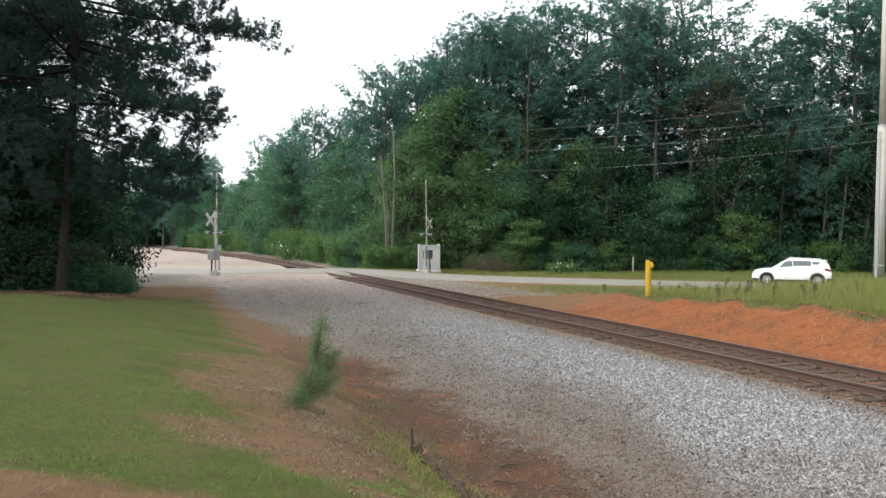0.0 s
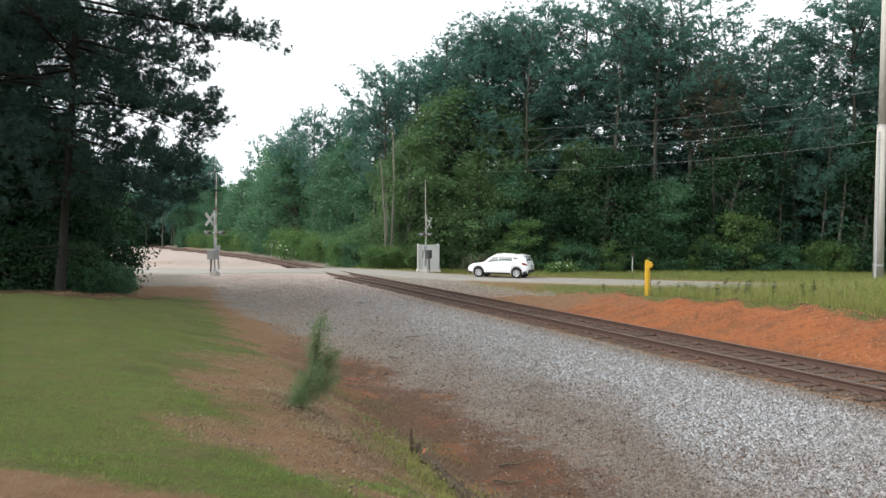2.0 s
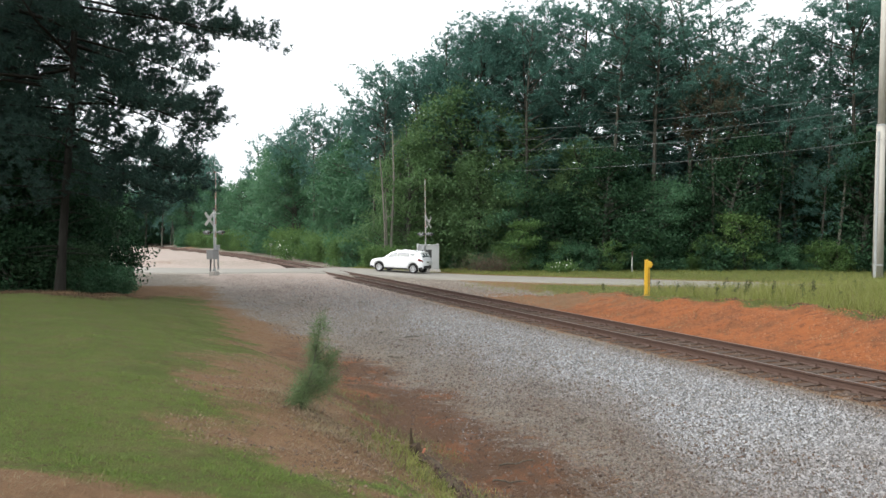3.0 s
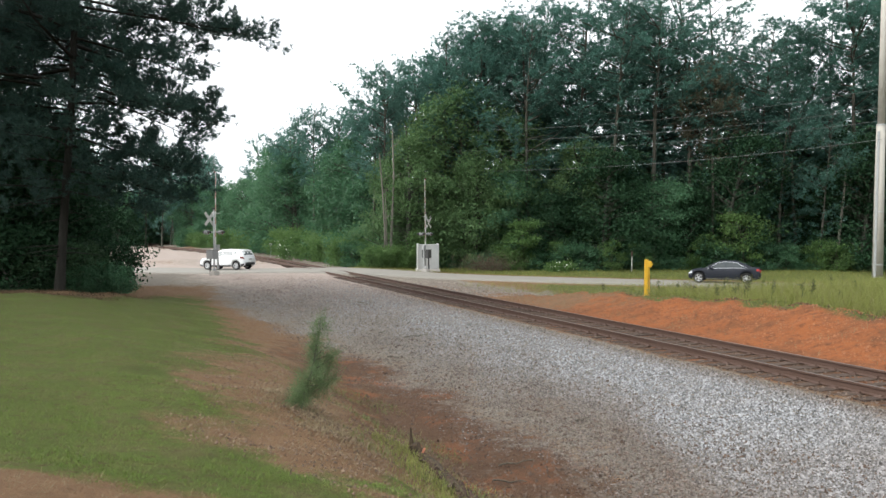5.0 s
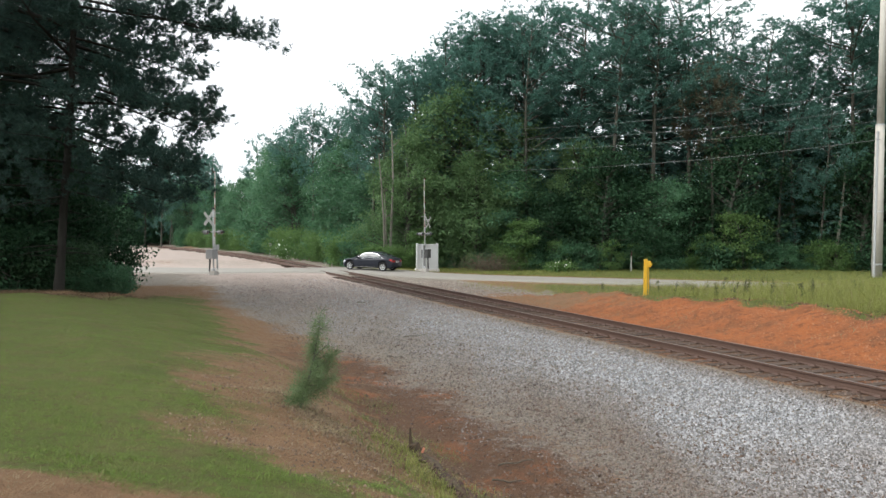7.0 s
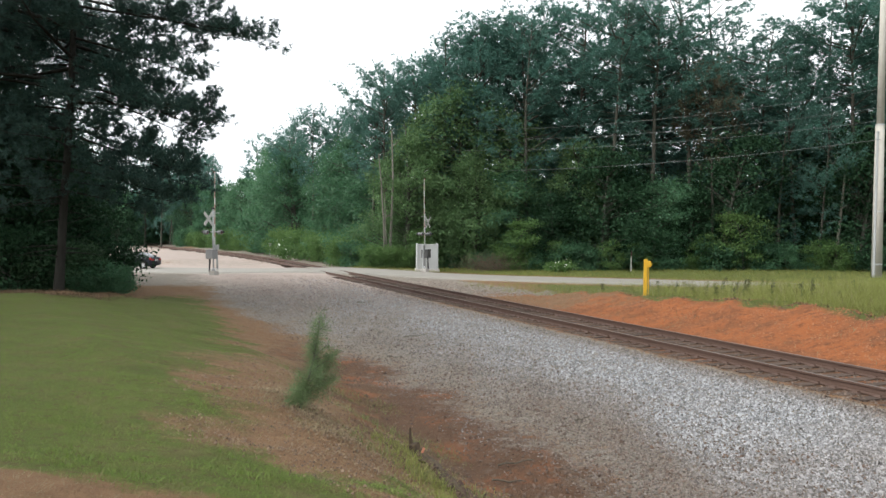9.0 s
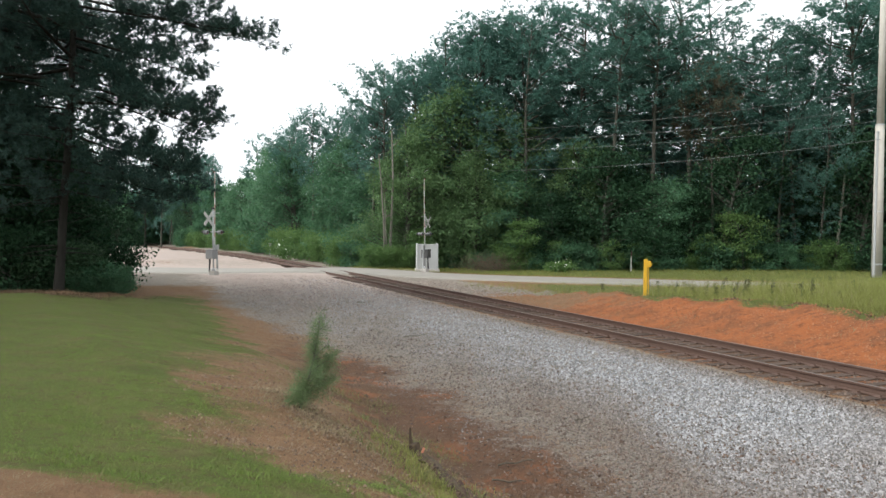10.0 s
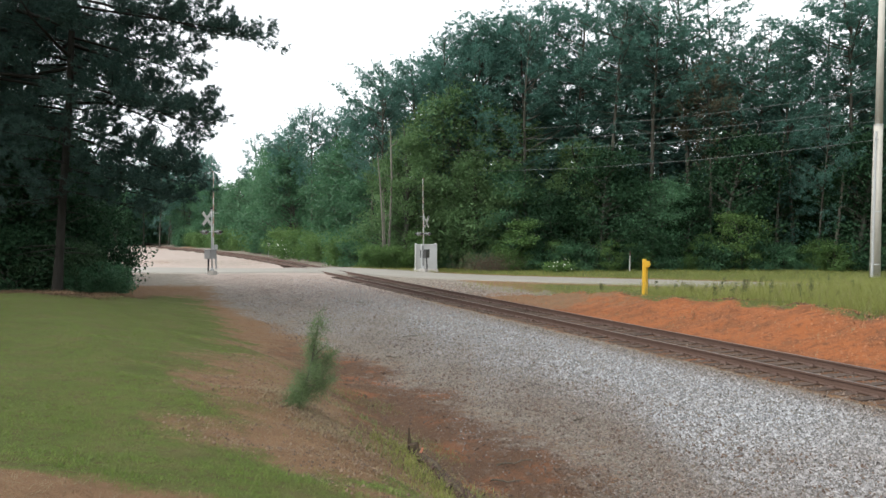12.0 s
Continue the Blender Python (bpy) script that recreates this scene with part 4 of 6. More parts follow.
def add_wheels(car, axles, track_half, radius, width, spokes, twin):
    tyre_bm, rim_bm = wheel_meshes(radius, width, spokes, twin)
    tyre_me, rim_me = finish(tyre_bm, "tyre", TYRE), finish(rim_bm, "rim", ALLOY, False)
    # dark disc added behind the rim for the shaded gaps between spokes
    disc = bmesh.new()
    bmesh.ops.create_cone(disc, cap_ends=True, segments=30, radius1=radius * 0.63, radius2=radius * 0.63, depth=width * 0.3, matrix=pose(0, 0, 0, 90, 0, 0))
    disc_me = finish(disc, "spoke_backing", DISC_DARK, False)
    made = []
    for ax in axles:
        for side in (-1, 1):
            w = new("wheel", tyre_me)
            w.name = "wheel"
            w.parent = car
            w.matrix_basis = pose(ax, side * track_half, radius)
            hang("rim", rim_me, w, "bright alloy rim with slim spokes" if not twin else "bright alloy rim with twin spokes")
            hang("spoke_backing", disc_me, w, "dark backing disc for the shaded gaps between the spokes")
            made.append((w, ax, side * track_half, radius))
    return made


def wells(shape, car):
    """Dark linings inside the wheel arches."""
    for a in shape.axles:
        bm = bmesh.new()
        add_box(bm, (shape.arch * 1.9, shape.hw * 1.72, 0.42), (a, 0, 0.56))
        part("wheel_well", bm, DISC_DARK, car, "dark lining of the wheel arches")
    bm = bmesh.new()
    add_box(bm, (shape.front - shape.rear - 0.9, shape.hw * 1.5, 0.12), (0, 0, shape.sill_z + 0.05))
    part("floor_pan", bm, DISC_DARK, car)


def make_suv():
    car = thing("suv", pose(0, 0, 0), "white compact sport utility car driving over the crossing", "car")
    S = Shape(0.93, [(-2.20, 0.95), (-2.13, 1.05), (-1.8, 1.15), (-0.6, 1.10), (0.95, 1.03), (1.05, 1.03), (1.6, 1.01), (2.0, 0.94), (2.21, 0.84), (2.28, 0.72)],
              [(-2.17, 1.03), (-2.06, 1.33), (-1.92, 1.51), (-1.68, 1.60), (-1.0, 1.67), (-0.2, 1.70), (0.25, 1.665), (0.6, 1.49), (0.95, 1.24), (1.25, 1.03)], 0.27, (1.43, -1.43), 0.435, (-2.20, 2.28))
    part("body", S.shell(bmesh.new()), WHITE_PAINT, car, shade=True)
    part("cabin", S.cabin(bmesh.new(), -2.14, 1.22), WHITE_PAINT, car, shade=True)
    wells(S, car)
    part("windscreen", S.screen(bmesh.new(), 1.12, 0.36), CAR_GLASS, car, "dark raked windscreen", True)
    part("rear_window", S.screen(bmesh.new(), -2.10, -1.93, 0.82), CAR_GLASS, car, "dark rear window", True)
    for side in (-1, 1):
        part("side_window", S.side_panel(bmesh.new(), side, (-0.035, 0.84), (-0.02, 0.44), 0.22, 0.84), CAR_GLASS, car, "dark tinted side window", True)
        part("side_window", S.side_panel(bmesh.new(), side, (-1.10, -0.07), (-1.04, -0.055), 0.26, 0.83), CAR_GLASS, car, "dark tinted side window", True)
        part("side_window", S.side_panel(bmesh.new(), side, (-1.42, -1.14), (-1.62, -1.08), 0.42, 0.80), CAR_GLASS, car, "dark tinted quarter window", True)
        part("sill_cladding", S.strip(bmesh.new(), side, -0.98, 0.98, -0.02, 0.13, 0.012), CLADDING, car, "black plastic sill cladding")
        part("front_cladding", S.strip(bmesh.new(), side, 1.9, 2.26, -0.02, 0.22, 0.01), CLADDING, car)
        part("rear_cladding", S.strip(bmesh.new(), side, -2.18, -1.9, -0.02, 0.2, 0.01), CLADDING, car)
        part("headlight", S.strip(bmesh.new(), side, 1.95, 2.26, 0.68, 0.92, 0.01), LAMP_GLASS, car, "clear swept-back headlight")
        bm = S.strip(bmesh.new(), side, -2.195, -1.82, 0.80, 0.99, 0.014)
        part("tail_light", bm, TAIL_RED, car, "dark red tail light")
        bm = bmesh.new()
        add_box(bm, (0.20, 0.13, 0.13), (0.78, side * 1.0, 1.09), (0, 0, side * 8), 0.03)
        part("mirror", bm, WHITE_PAINT, car)
        bm = bmesh.new()
        for x0, x1 in ((-1.6, 0.1),):
            add_rod(bm, (x0, side * 0.60, 1.625), (x1, side * 0.60, 1.705), 0.016, sides=8)
            add_box(bm, (0.12, 0.04, 0.06), (x0, side * 0.60, 1.62))
            add_box(bm, (0.12, 0.04, 0.06), (x1, side * 0.60, 1.70))
        part("roof_rail", bm, ALLOY, car, "silver roof rail")
        for x in (0.12, -0.95):
            bm = bmesh.new()
            add_box(bm, (0.2, 0.03, 0.03), (x, side * 0.935, 0.93), (0, 0, 0), 0.008)
            part("door_handle", bm, WHITE_PAINT, car)
    bm = bmesh.new()
    add_box(bm, (0.24, 1.2, 0.045), (-1.87, 0, 1.57), (0, -8, 0), 0.015)
    part("roof_spoiler", bm, WHITE_PAINT, car)
    bm = bmesh.new()
    add_box(bm, (0.06, 1.3, 0.2), (-2.20, 0, 0.5), (0, 0, 0), 0.02)
    part("rear_bumper", bm, CLADDING, car, "black lower rear bumper")
    bm = bmesh.new()
    add_box(bm, (0.03, 0.42, 0.15), (-2.215, 0, 0.86), (0, 8, 0), 0.005)
    pl = part("number_plate", bm, PLATE_WHITE, car)
    bm = bmesh.new()
    add_box(bm, (0.012, 0.3, 0.06), (-2.236, 0, 0.86), (0, 8, 0))
    part("plate_bar", bm, CLADDING, pl)
    bm = bmesh.new()
    add_box(bm, (0.05, 0.8, 0.22), (2.275, 0, 0.56), (0, 0, 0), 0.02)
    part("grille", bm, CLADDING, car, "black front grille")
    return car, add_wheels(car, (1.43, -1.43), 0.80, 0.365, 0.23, 10, False)


def make_sedan():
    car = thing("sedan", pose(0, 0, 0), "dark blue saloon car driving over the crossing", "car")
    S = Shape(0.89, [(-2.24, 0.82), (-2.16, 0.97), (-1.7, 1.0), (-0.6, 0.955), (0.8, 0.92), (1.1, 0.905), (1.6, 0.86), (1.9, 0.79), (2.04, 0.70), (2.09, 0.60)],
              [(-1.92, 0.99), (-1.55, 1.17), (-1.15, 1.34), (-0.75, 1.425), (-0.2, 1.45), (0.15, 1.425), (0.5, 1.31), (0.85, 1.13), (1.22, 0.90)], 0.21, (1.44, -1.44), 0.40, (-2.24, 2.09))
    part("body", S.shell(bmesh.new()), NAVY_PAINT, car, shade=True)
    part("cabin", S.cabin(bmesh.new(), -1.95, 1.2), NAVY_PAINT, car, shade=True)
    wells(S, car)
    part("windscreen", S.screen(bmesh.new(), 1.08, 0.24), SALOON_GLASS, car, "dark raked windscreen", True)
    part("rear_window", S.screen(bmesh.new(), -1.82, -1.02, 0.85), SALOON_GLASS, car, "dark sloping rear window", True)
    for side in (-1, 1):
        part("side_window", S.side_panel(bmesh.new(), side, (-0.16, 0.82), (-0.12, 0.26), 0.14, 0.86), SALOON_GLASS, car, "dark tinted side window", True)
        part("side_window", S.side_panel(bmesh.new(), side, (-1.38, -0.22), (-0.86, -0.18), 0.14, 0.86), SALOON_GLASS, car, "dark tinted side window", True)
        part("window_trim", S.side_panel(bmesh.new(), side, (-1.46, 0.92), (-1.44, 0.89), 0.06, 0.105, 0.014), CHROME, car, "chrome strip under the windows", True)
        part("window_trim", S.side_panel(bmesh.new(), side, (-0.94, 0.28), (-0.84, 0.2), 0.895, 0.93, 0.014), CHROME, car, "chrome strip over the windows", True)
        part("window_trim", S.side_panel(bmesh.new(), side, (-1.48, -1.44), (-0.90, -0.87), 0.08, 0.95, 0.012), CHROME, car, "chrome rear window edge", True)
        part("window_trim", S.side_panel(bmesh.new(), side, (0.88, 0.915), (0.26, 0.285), 0.08, 0.97, 0.012), CHROME, car, "chrome front window edge", True)
        part("sill_trim", S.strip(bmesh.new(), side, -0.98, 0.98, 0.07, 0.11, 0.012), CHROME, car, "thin bright sill strip")
        part("headlight", S.strip(bmesh.new(), side, 1.84, 2.06, 0.68, 0.92, 0.01), LAMP_GLASS, car, "clear headlight")
        part("tail_light", S.strip(bmesh.new(), side, -2.235, -2.02, 0.76, 0.96, 0.014), BRAKE_RED, car, "lit red brake light")
        bm = bmesh.new()
        add_box(bm, (0.04, 0.30, 0.13), (-2.245, side * 0.56, 0.78), (0, 0, side * -6), 0.012)
        part("tail_light", bm, BRAKE_RED, car, "lit red brake light")
        bm = bmesh.new()
        add_box(bm, (0.2, 0.14, 0.11), (0.68, side * 0.95, 0.98), (0, 0, side * 8), 0.03)
        part("mirror", bm, NAVY_PAINT, car)
        for x in (0.0, -1.0):
            bm = bmesh.new()
            add_box(bm, (0.2, 0.03, 0.028), (x, side * 0.895, 0.82), (0, 0, 0), 0.008)
            part("door_handle", bm, NAVY_PAINT, car)
    bm = bmesh.new()
    add_box(bm, (0.03, 0.42, 0.13), (-2.25, 0, 0.74), (0, 4, 0), 0.005)
    pl = part("number_plate", bm, PLATE_WHITE, car)
    bm = bmesh.new()
    add_box(bm, (0.012, 0.3, 0.05), (-2.268, 0, 0.74), (0, 4, 0))
    part("plate_bar", bm, CLADDING, pl)
    bm = bmesh.new()
    add_box(bm, (0.05, 0.7, 0.2), (2.09, 0, 0.50), (0, 0, 0), 0.02)
    part("grille", bm, CLADDING, car, "dark front grille with a bright edge")
    return car, add_wheels(car, (1.44, -1.44), 0.775, 0.335, 0.22, 5, True)


suv, suv_wheels = make_suv()
sedan, sedan_wheels = make_sedan()
# ---------- crossing signals ----------
GALV = plain("galvanised_steel", (0.36, 0.37, 0.37), (0.5, 0.51, 0.51), 0.5, 0.5, 8)
ALU = plain("grey_painted_aluminium", (0.32, 0.33, 0.33), (0.42, 0.43, 0.43), 0.5, 0.2, 6)
SIGN_WHITE = plain("weathered_sign_white", (0.4, 0.4, 0.37), (0.5, 0.5, 0.46), 0.6, 0, 7)
SIGN_BLACK = plain("matt_black_metal", (0.02, 0.02, 0.022), (0.04, 0.04, 0.042), 0.7, 0, 9)
ARM_RED = plain("faded_arm_red", (0.32, 0.2, 0.16), (0.4, 0.27, 0.22), 0.6, 0, 9)
LENS_RED = plain("unlit_red_lens", (0.12, 0.012, 0.012), (0.2, 0.02, 0.02), 0.15, 0, 14)
ARM_TAN = plain("bleached_arm_red", (0.36, 0.3, 0.24), (0.44, 0.37, 0.3), 0.6, 0, 9)
MACHINE_DARK = plain("sooty_dark_metal", (0.06, 0.06, 0.06), (0.11, 0.11, 0.108), 0.6, 0.1, 9)
LAMP_GREY = plain("dull_grey_lamp_backing", (0.2, 0.2, 0.2), (0.29, 0.29, 0.29), 0.6, 0.1, 9)
CONCRETE = plain("cast_concrete", (0.36, 0.34, 0.31), (0.48, 0.46, 0.42), 0.9, 0, 4, 0.4)


def crossing_signal(at, label, arm_side, machine, stripe):
    """x: the way it faces; y: across. arm_side: the side of the gate arm and its road."""
    t = thing("crossing_signal", at, label, "railroad signal", "crossing signals")
    bm = bmesh.new()
    add_box(bm, (0.5, 0.5, 0.55), (0, 0, 0.02), (0, 0, 0), 0.04)
    part("base", bm, CONCRETE, t, "square concrete footing")
    bm = bmesh.new()
    add_rod(bm, (0, 0, 0.25), (0, 0, 4.55), 0.052, 0.048, 16)
    add_rod(bm, (0, 0, 0.28), (0, 0, 0.5), 0.14, 0.1, 16)
    add_rod(bm, (0, 0, 4.55), (0, 0, 4.62), 0.08, 0.03, 12)
    part("mast", bm, ALU, t, shade=True)
    bm = bmesh.new()
    add_rod(bm, (0, 0, 4.6), (0, 0, 4.65), 0.03, sides=8)
    bmesh.ops.create_uvsphere(bm, u_segments=14, v_segments=8, radius=0.11, matrix=pose(0, 0, 4.67) @ Matrix.Diagonal((1, 1, 0.7, 1)))
    part("bell", bm, SIGN_BLACK, t, "dark warning bell")
    # crossbuck, to the side away from the arm
    cy = -arm_side * 0.34
    for tilt in (-45, 45):
        bm = bmesh.new()
        add_box(bm, (0.018, 1.22, 0.23), (0.11 + 0.012 * (tilt > 0), cy, 3.94), (tilt, 0, 0), 0.006)
        board = part("crossbuck_board", bm, SIGN_WHITE, t, "white diagonal sign board with dark letter bars")
        for k in (-0.36, 0.36):
            bm = bmesh.new()
            c = pose(0.11 + 0.012 * (tilt > 0) + 0.013, cy, 4.04, tilt) @ Vector((0, k, 0))
            add_box(bm, (0.006, 0.36, 0.10), tuple(c), (tilt, 0, 0))
            part("letter_bar", bm, SIGN_BLACK, board)
    bm = bmesh.new()
    add_rod(bm, (0.05, 0, 4.12), (0.05, cy, 4.02), 0.025, sides=8)
    add_rod(bm, (0.05, 0, 4.35), (0.05, arm_side * 0.72, 4.35), 0.02, sides=8)
    part("bracket", bm, ALU, t)
    # light arm with four lamp heads
    bm = bmesh.new()
    add_rod(bm, (0, -0.8, 3.02), (0, 0.8, 3.02), 0.035, sides=10)
    part("light_arm", bm, ALU, t)
    for y in (-0.74, 0.74):
        for f in (-1, 1):
            bm = bmesh.new()
            add_rod(bm, (f * 0.10, y, 3.0), (f * 0.13, y, 3.0), 0.16, sides=24)
            add_rod(bm, (f * 0.02, y, 3.0), (f * 0.11, y, 3.0), 0.07, 0.12, 16)
            head = part("lamp_head", bm, LAMP_GREY, t, "round grey-backed lamp head")
            bm = bmesh.new()
            add_rod(bm, (f * 0.13, y, 3.0), (f * 0.15, y, 3.0), 0.105, 0.09, 20)
            part("lens", bm, LENS_RED, head, "unlit dark red lens")
            bm = bmesh.new()
            add_rod(bm, (f * 0.13, y, 3.0), (f * 0.30, y, 2.98), 0.11, 0.11, 20, False)
            bmesh.ops.delete(bm, geom=[v for v in bm.verts if v.co.z < 2.93], context="VERTS")
            bmesh.ops.solidify(bm, geom=bm.faces[:], thickness=0.006)
            part("hood", bm, SIGN_BLACK, head)
    # gate mechanism, raised arm, counterweight
    bm = bmesh.new()
    add_box(bm, (0.55, 0.62, 0.62), (0.05, -arm_side * 0.12, 1.45), (0, 0, 0), 0.03)
    add_box(bm, (0.6, 0.67, 0.04), (0.05, -arm_side * 0.12, 1.77), (0, 0, 0), 0.01)
    part("gate_mechanism", bm, machine, t, "metal gate machine box")
    bm = bmesh.new()
    add_rod(bm, (0.3, -arm_side * 0.05, 0.3), (0.26, 0, 1.2), 0.04, sides=8)
    add_rod(bm, (0.12, -arm_side * 0.3, 0.25), (0.1, -arm_side * 0.3, 1.15), 0.03, sides=8)
    part("conduit", bm, SIGN_BLACK, t, "dark cable conduits")
    bm = bmesh.new()
    add_box(bm, (0.08, 0.12, 1.7), (0.1, arm_side * 0.50, 1.25), (arm_side * 3, 0, 0), 0.01)
    add_box(bm, (0.16, 0.3, 0.35), (0.1, arm_side * 0.50, 1.95), (0, 0, 0), 0.02)
    part("counterweight", bm, GALV, t, "pale grey counterweight arm")
    arm = new("gate_arm", bpy.data.meshes.new("gate_arm"))
    bm = bmesh.new()
    add_box(bm, (0.05, 0.09, 0.5), (0.12, arm_side * 0.30, 1.95), (0, 0, 0), 0.01)
    bm.to_mesh(arm.data)
    bm.free()
    arm.data.materials.append(GALV)
    arm.parent = t
    z = 2.2
    for k in range(11):
        bm = bmesh.new()
        w = 0.10 - 0.004 * k
        add_box(bm, (0.035, w, 0.46), (0.12, arm_side * (0.30 + 0.006 * k), z + 0.23))
        part("arm_stripe", bm, (SIGN_WHITE, stripe)[k % 2], arm, ("white gate arm stripe", "faded red gate arm stripe")[k % 2])
        z += 0.46
    for k in (3, 7, 11):
        bm = bmesh.new()
        add_rod(bm, (0.16, arm_side * 0.33, 2.2 + 0.46 * k), (0.2, arm_side * 0.33, 2.2 + 0.46 * k), 0.05, sides=10)
        part("arm_lamp", bm, LENS_RED, arm, "small unlit red lamp")
    return t


def at_ground(x, y, rz=0, dz=0.0):
    return pose(x, y, float(ground_z(x, y)) + dz, 0, 0, rz)


crossing_signal(at_ground(-16.1, 56.0, 156), "grey crossing signal with white crossbuck and raised gate on gravel", -1, LAMP_GREY, ARM_RED)
crossing_signal(at_ground(-1.42, 62.3, -24), "grey crossing signal with white crossbuck and raised gate by a cabinet", -1, MACHINE_DARK, ARM_TAN)

# ---------- signal cabinet ----------
CAB_WHITE = plain("dusty_white_cabinet_paint", (0.4, 0.41, 0.4), (0.5, 0.51, 0.49), 0.55, 0.1, 2.5)


def signal_cabinet(at):
    t = thing("signal_cabinet", at, "dusty white metal signal cabinet beside the crossing", "cabinet")
    bm = bmesh.new()
    add_box(bm, (1.55, 1.1, 1.95), (0, 0, 1.12), (0, 0, 0), 0.02)
    part("housing", bm, CAB_WHITE, t)
    for x in (-0.39, 0.39):
        bm = bmesh.new()
        add_box(bm, (0.72, 0.03, 1.75), (x, -0.56, 1.12), (0, 0, 0), 0.01)
        door = part("door", bm, CAB_WHITE, t)
        bm = bmesh.new()
        add_box(bm, (0.03, 0.05, 0.2), (x * 0.25, -0.59, 1.15), (0, 0, 0), 0.005)
        part("handle", bm, GALV, door)
    for x in (-0.8, 0.8):
        bm = bmesh.new()
        add_box(bm, (0.09, 1.2, 2.12), (x, 0, 1.16), (0, 0, 0), 0.01)
        part("corner_post", bm, CAB_WHITE, t)
    bm = bmesh.new()
    add_box(bm, (2.0, 1.45, 0.22), (0, 0, 0.09), (0, 0, 0), 0.03, 0.9)
    part("plinth", bm, CONCRETE, t, "pale concrete plinth")
    bm = bmesh.new()
    add_box(bm, (1.62, 1.2, 0.06), (0, 0, 2.12), (0, 0, 0), 0.02)
    part("roof", bm, CAB_WHITE, t)


signal_cabinet(at_ground(-1.28, 63.9, 6))

# ---------- yellow marker and reflector rod ----------
YELLOW = plain("yellow_marker_plastic", (0.62, 0.35, 0.012), (0.72, 0.42, 0.025), 0.5, 0, 7)


def marker_post(at):
    t = thing("marker_post", at, "yellow plastic utility marker post on the clay bank", "marker post")
    bm = bmesh.new()
    add_box(bm, (0.13, 0.11, 1.55), (-0.03, 0, 0.66), (0, 1.0, 0), 0.015)
    part("post", bm, YELLOW, t)
    bm = bmesh.new()
    add_rod(bm, (0.09, 0.0, -0.1), (0.085, 0.0, 1.2), 0.022, sides=8)
    part("riser", bm, YELLOW, t)
    bm = bmesh.new()
    add_box(bm, (0.15, 0.13, 0.24), (0.1, 0, 1.25), (0, 0, 0), 0.03)
    add_rod(bm, (0.1, 0, 1.24), (0.22, 0, 1.24), 0.05, 0.035, 10)
    part("terminal_box", bm, YELLOW, t)


marker_post(at_ground(7.81, 30.7, 0))
t = thing("reflector_rod", at_ground(14.95, 63.5), "thin white roadside rod with a dark red tip", "road marker")
bm = bmesh.new()
add_rod(bm, (0, 0, -0.2), (0.02, 0, 1.2), 0.05, 0.045, 8)
part("rod", bm, SIGN_WHITE, t)
bm = bmesh.new()
add_rod(bm, (0.02, 0, 1.2), (0.025, 0, 1.6), 0.05, 0.045, 8)
part("tip", bm, plain("faded_dark_red", (0.05, 0.02, 0.018), (0.09, 0.032, 0.028), 0.6, 0, 9), t, "dark red tip")

# ---------- pole and wires ----------
POLE_WOOD = plain("bleached_pole", (0.35, 0.33, 0.29), (0.46, 0.44, 0.39), 0.85, 0, 2.5, 0.4)
POLE_XY = (30.4, 56.0)
t = thing("utility_pole", at_ground(*POLE_XY), "tall bleached grey utility pole in roadside grass", "utility pole")
bm = bmesh.new()
add_rod(bm, (0, 0, -0.4), (0.12, 0, 10.7), 0.36, 0.29, 12)
part("lower_pole", bm, POLE_WOOD, t, shade=True)
bm = bmesh.new()
add_rod(bm, (0.14, 0, 10.6), (0.28, 0, 22.0), 0.25, 0.19, 12)
part("upper_pole", bm, POLE_WOOD, t, shade=True)
bm = bmesh.new()
add_rod(bm, (-0.30, -0.18, -0.3), (-0.14, -0.18, 10.2), 0.10, 0.08, 8)
part("riser_pipe", bm, GALV, t, "pale riser pipe strapped to the pole")
for z in (0.9, 4.6, 10.65):
    bm = bmesh.new()
    add_rod(bm, (0.0 + 0.011 * z, 0, z - 0.04), (0.011 * z, 0, z + 0.04), 0.375 - 0.0062 * z, sides=14)
    part("band", bm, GALV, t)
WIRE = plain("pale_weathered_cable", (0.14, 0.15, 0.15), (0.22, 0.23, 0.23), 0.6, 0.0, 5)
FAR_TIE = (-5.0, 73.0)
for za, zb, sag, rad, name, (ex, ey) in (
    (12.9, 12.2, 1.0, 0.011, "power_line", FAR_TIE), (11.6, 11.4, 0.9, 0.010, "power_line", FAR_TIE), (10.7, 10.4, 0.8, 0.010, "telephone_cable", FAR_TIE),
    (9.4, 8.5, 0.8, 0.013, "telephone_cable", FAR_TIE), (20.5, 20.3, 0.5, 0.010, "power_line", (4.6, 73.5)),
):
    g = np.linspace(0, 1, 40)
    P = np.stack([POLE_XY[0] + (ex - POLE_XY[0]) * g, POLE_XY[1] - 0.35 + (ey - POLE_XY[1]) * g, za + (zb - za) * g - 4 * sag * g * (1 - g)], -1)
    V, F = tube(P, np.full(40, rad), 5)
    tagged(new(name, mesh_of(name, V, F, WIRE, True)), "thin sagging overhead cable from the utility pole", "cable", "overhead cables")

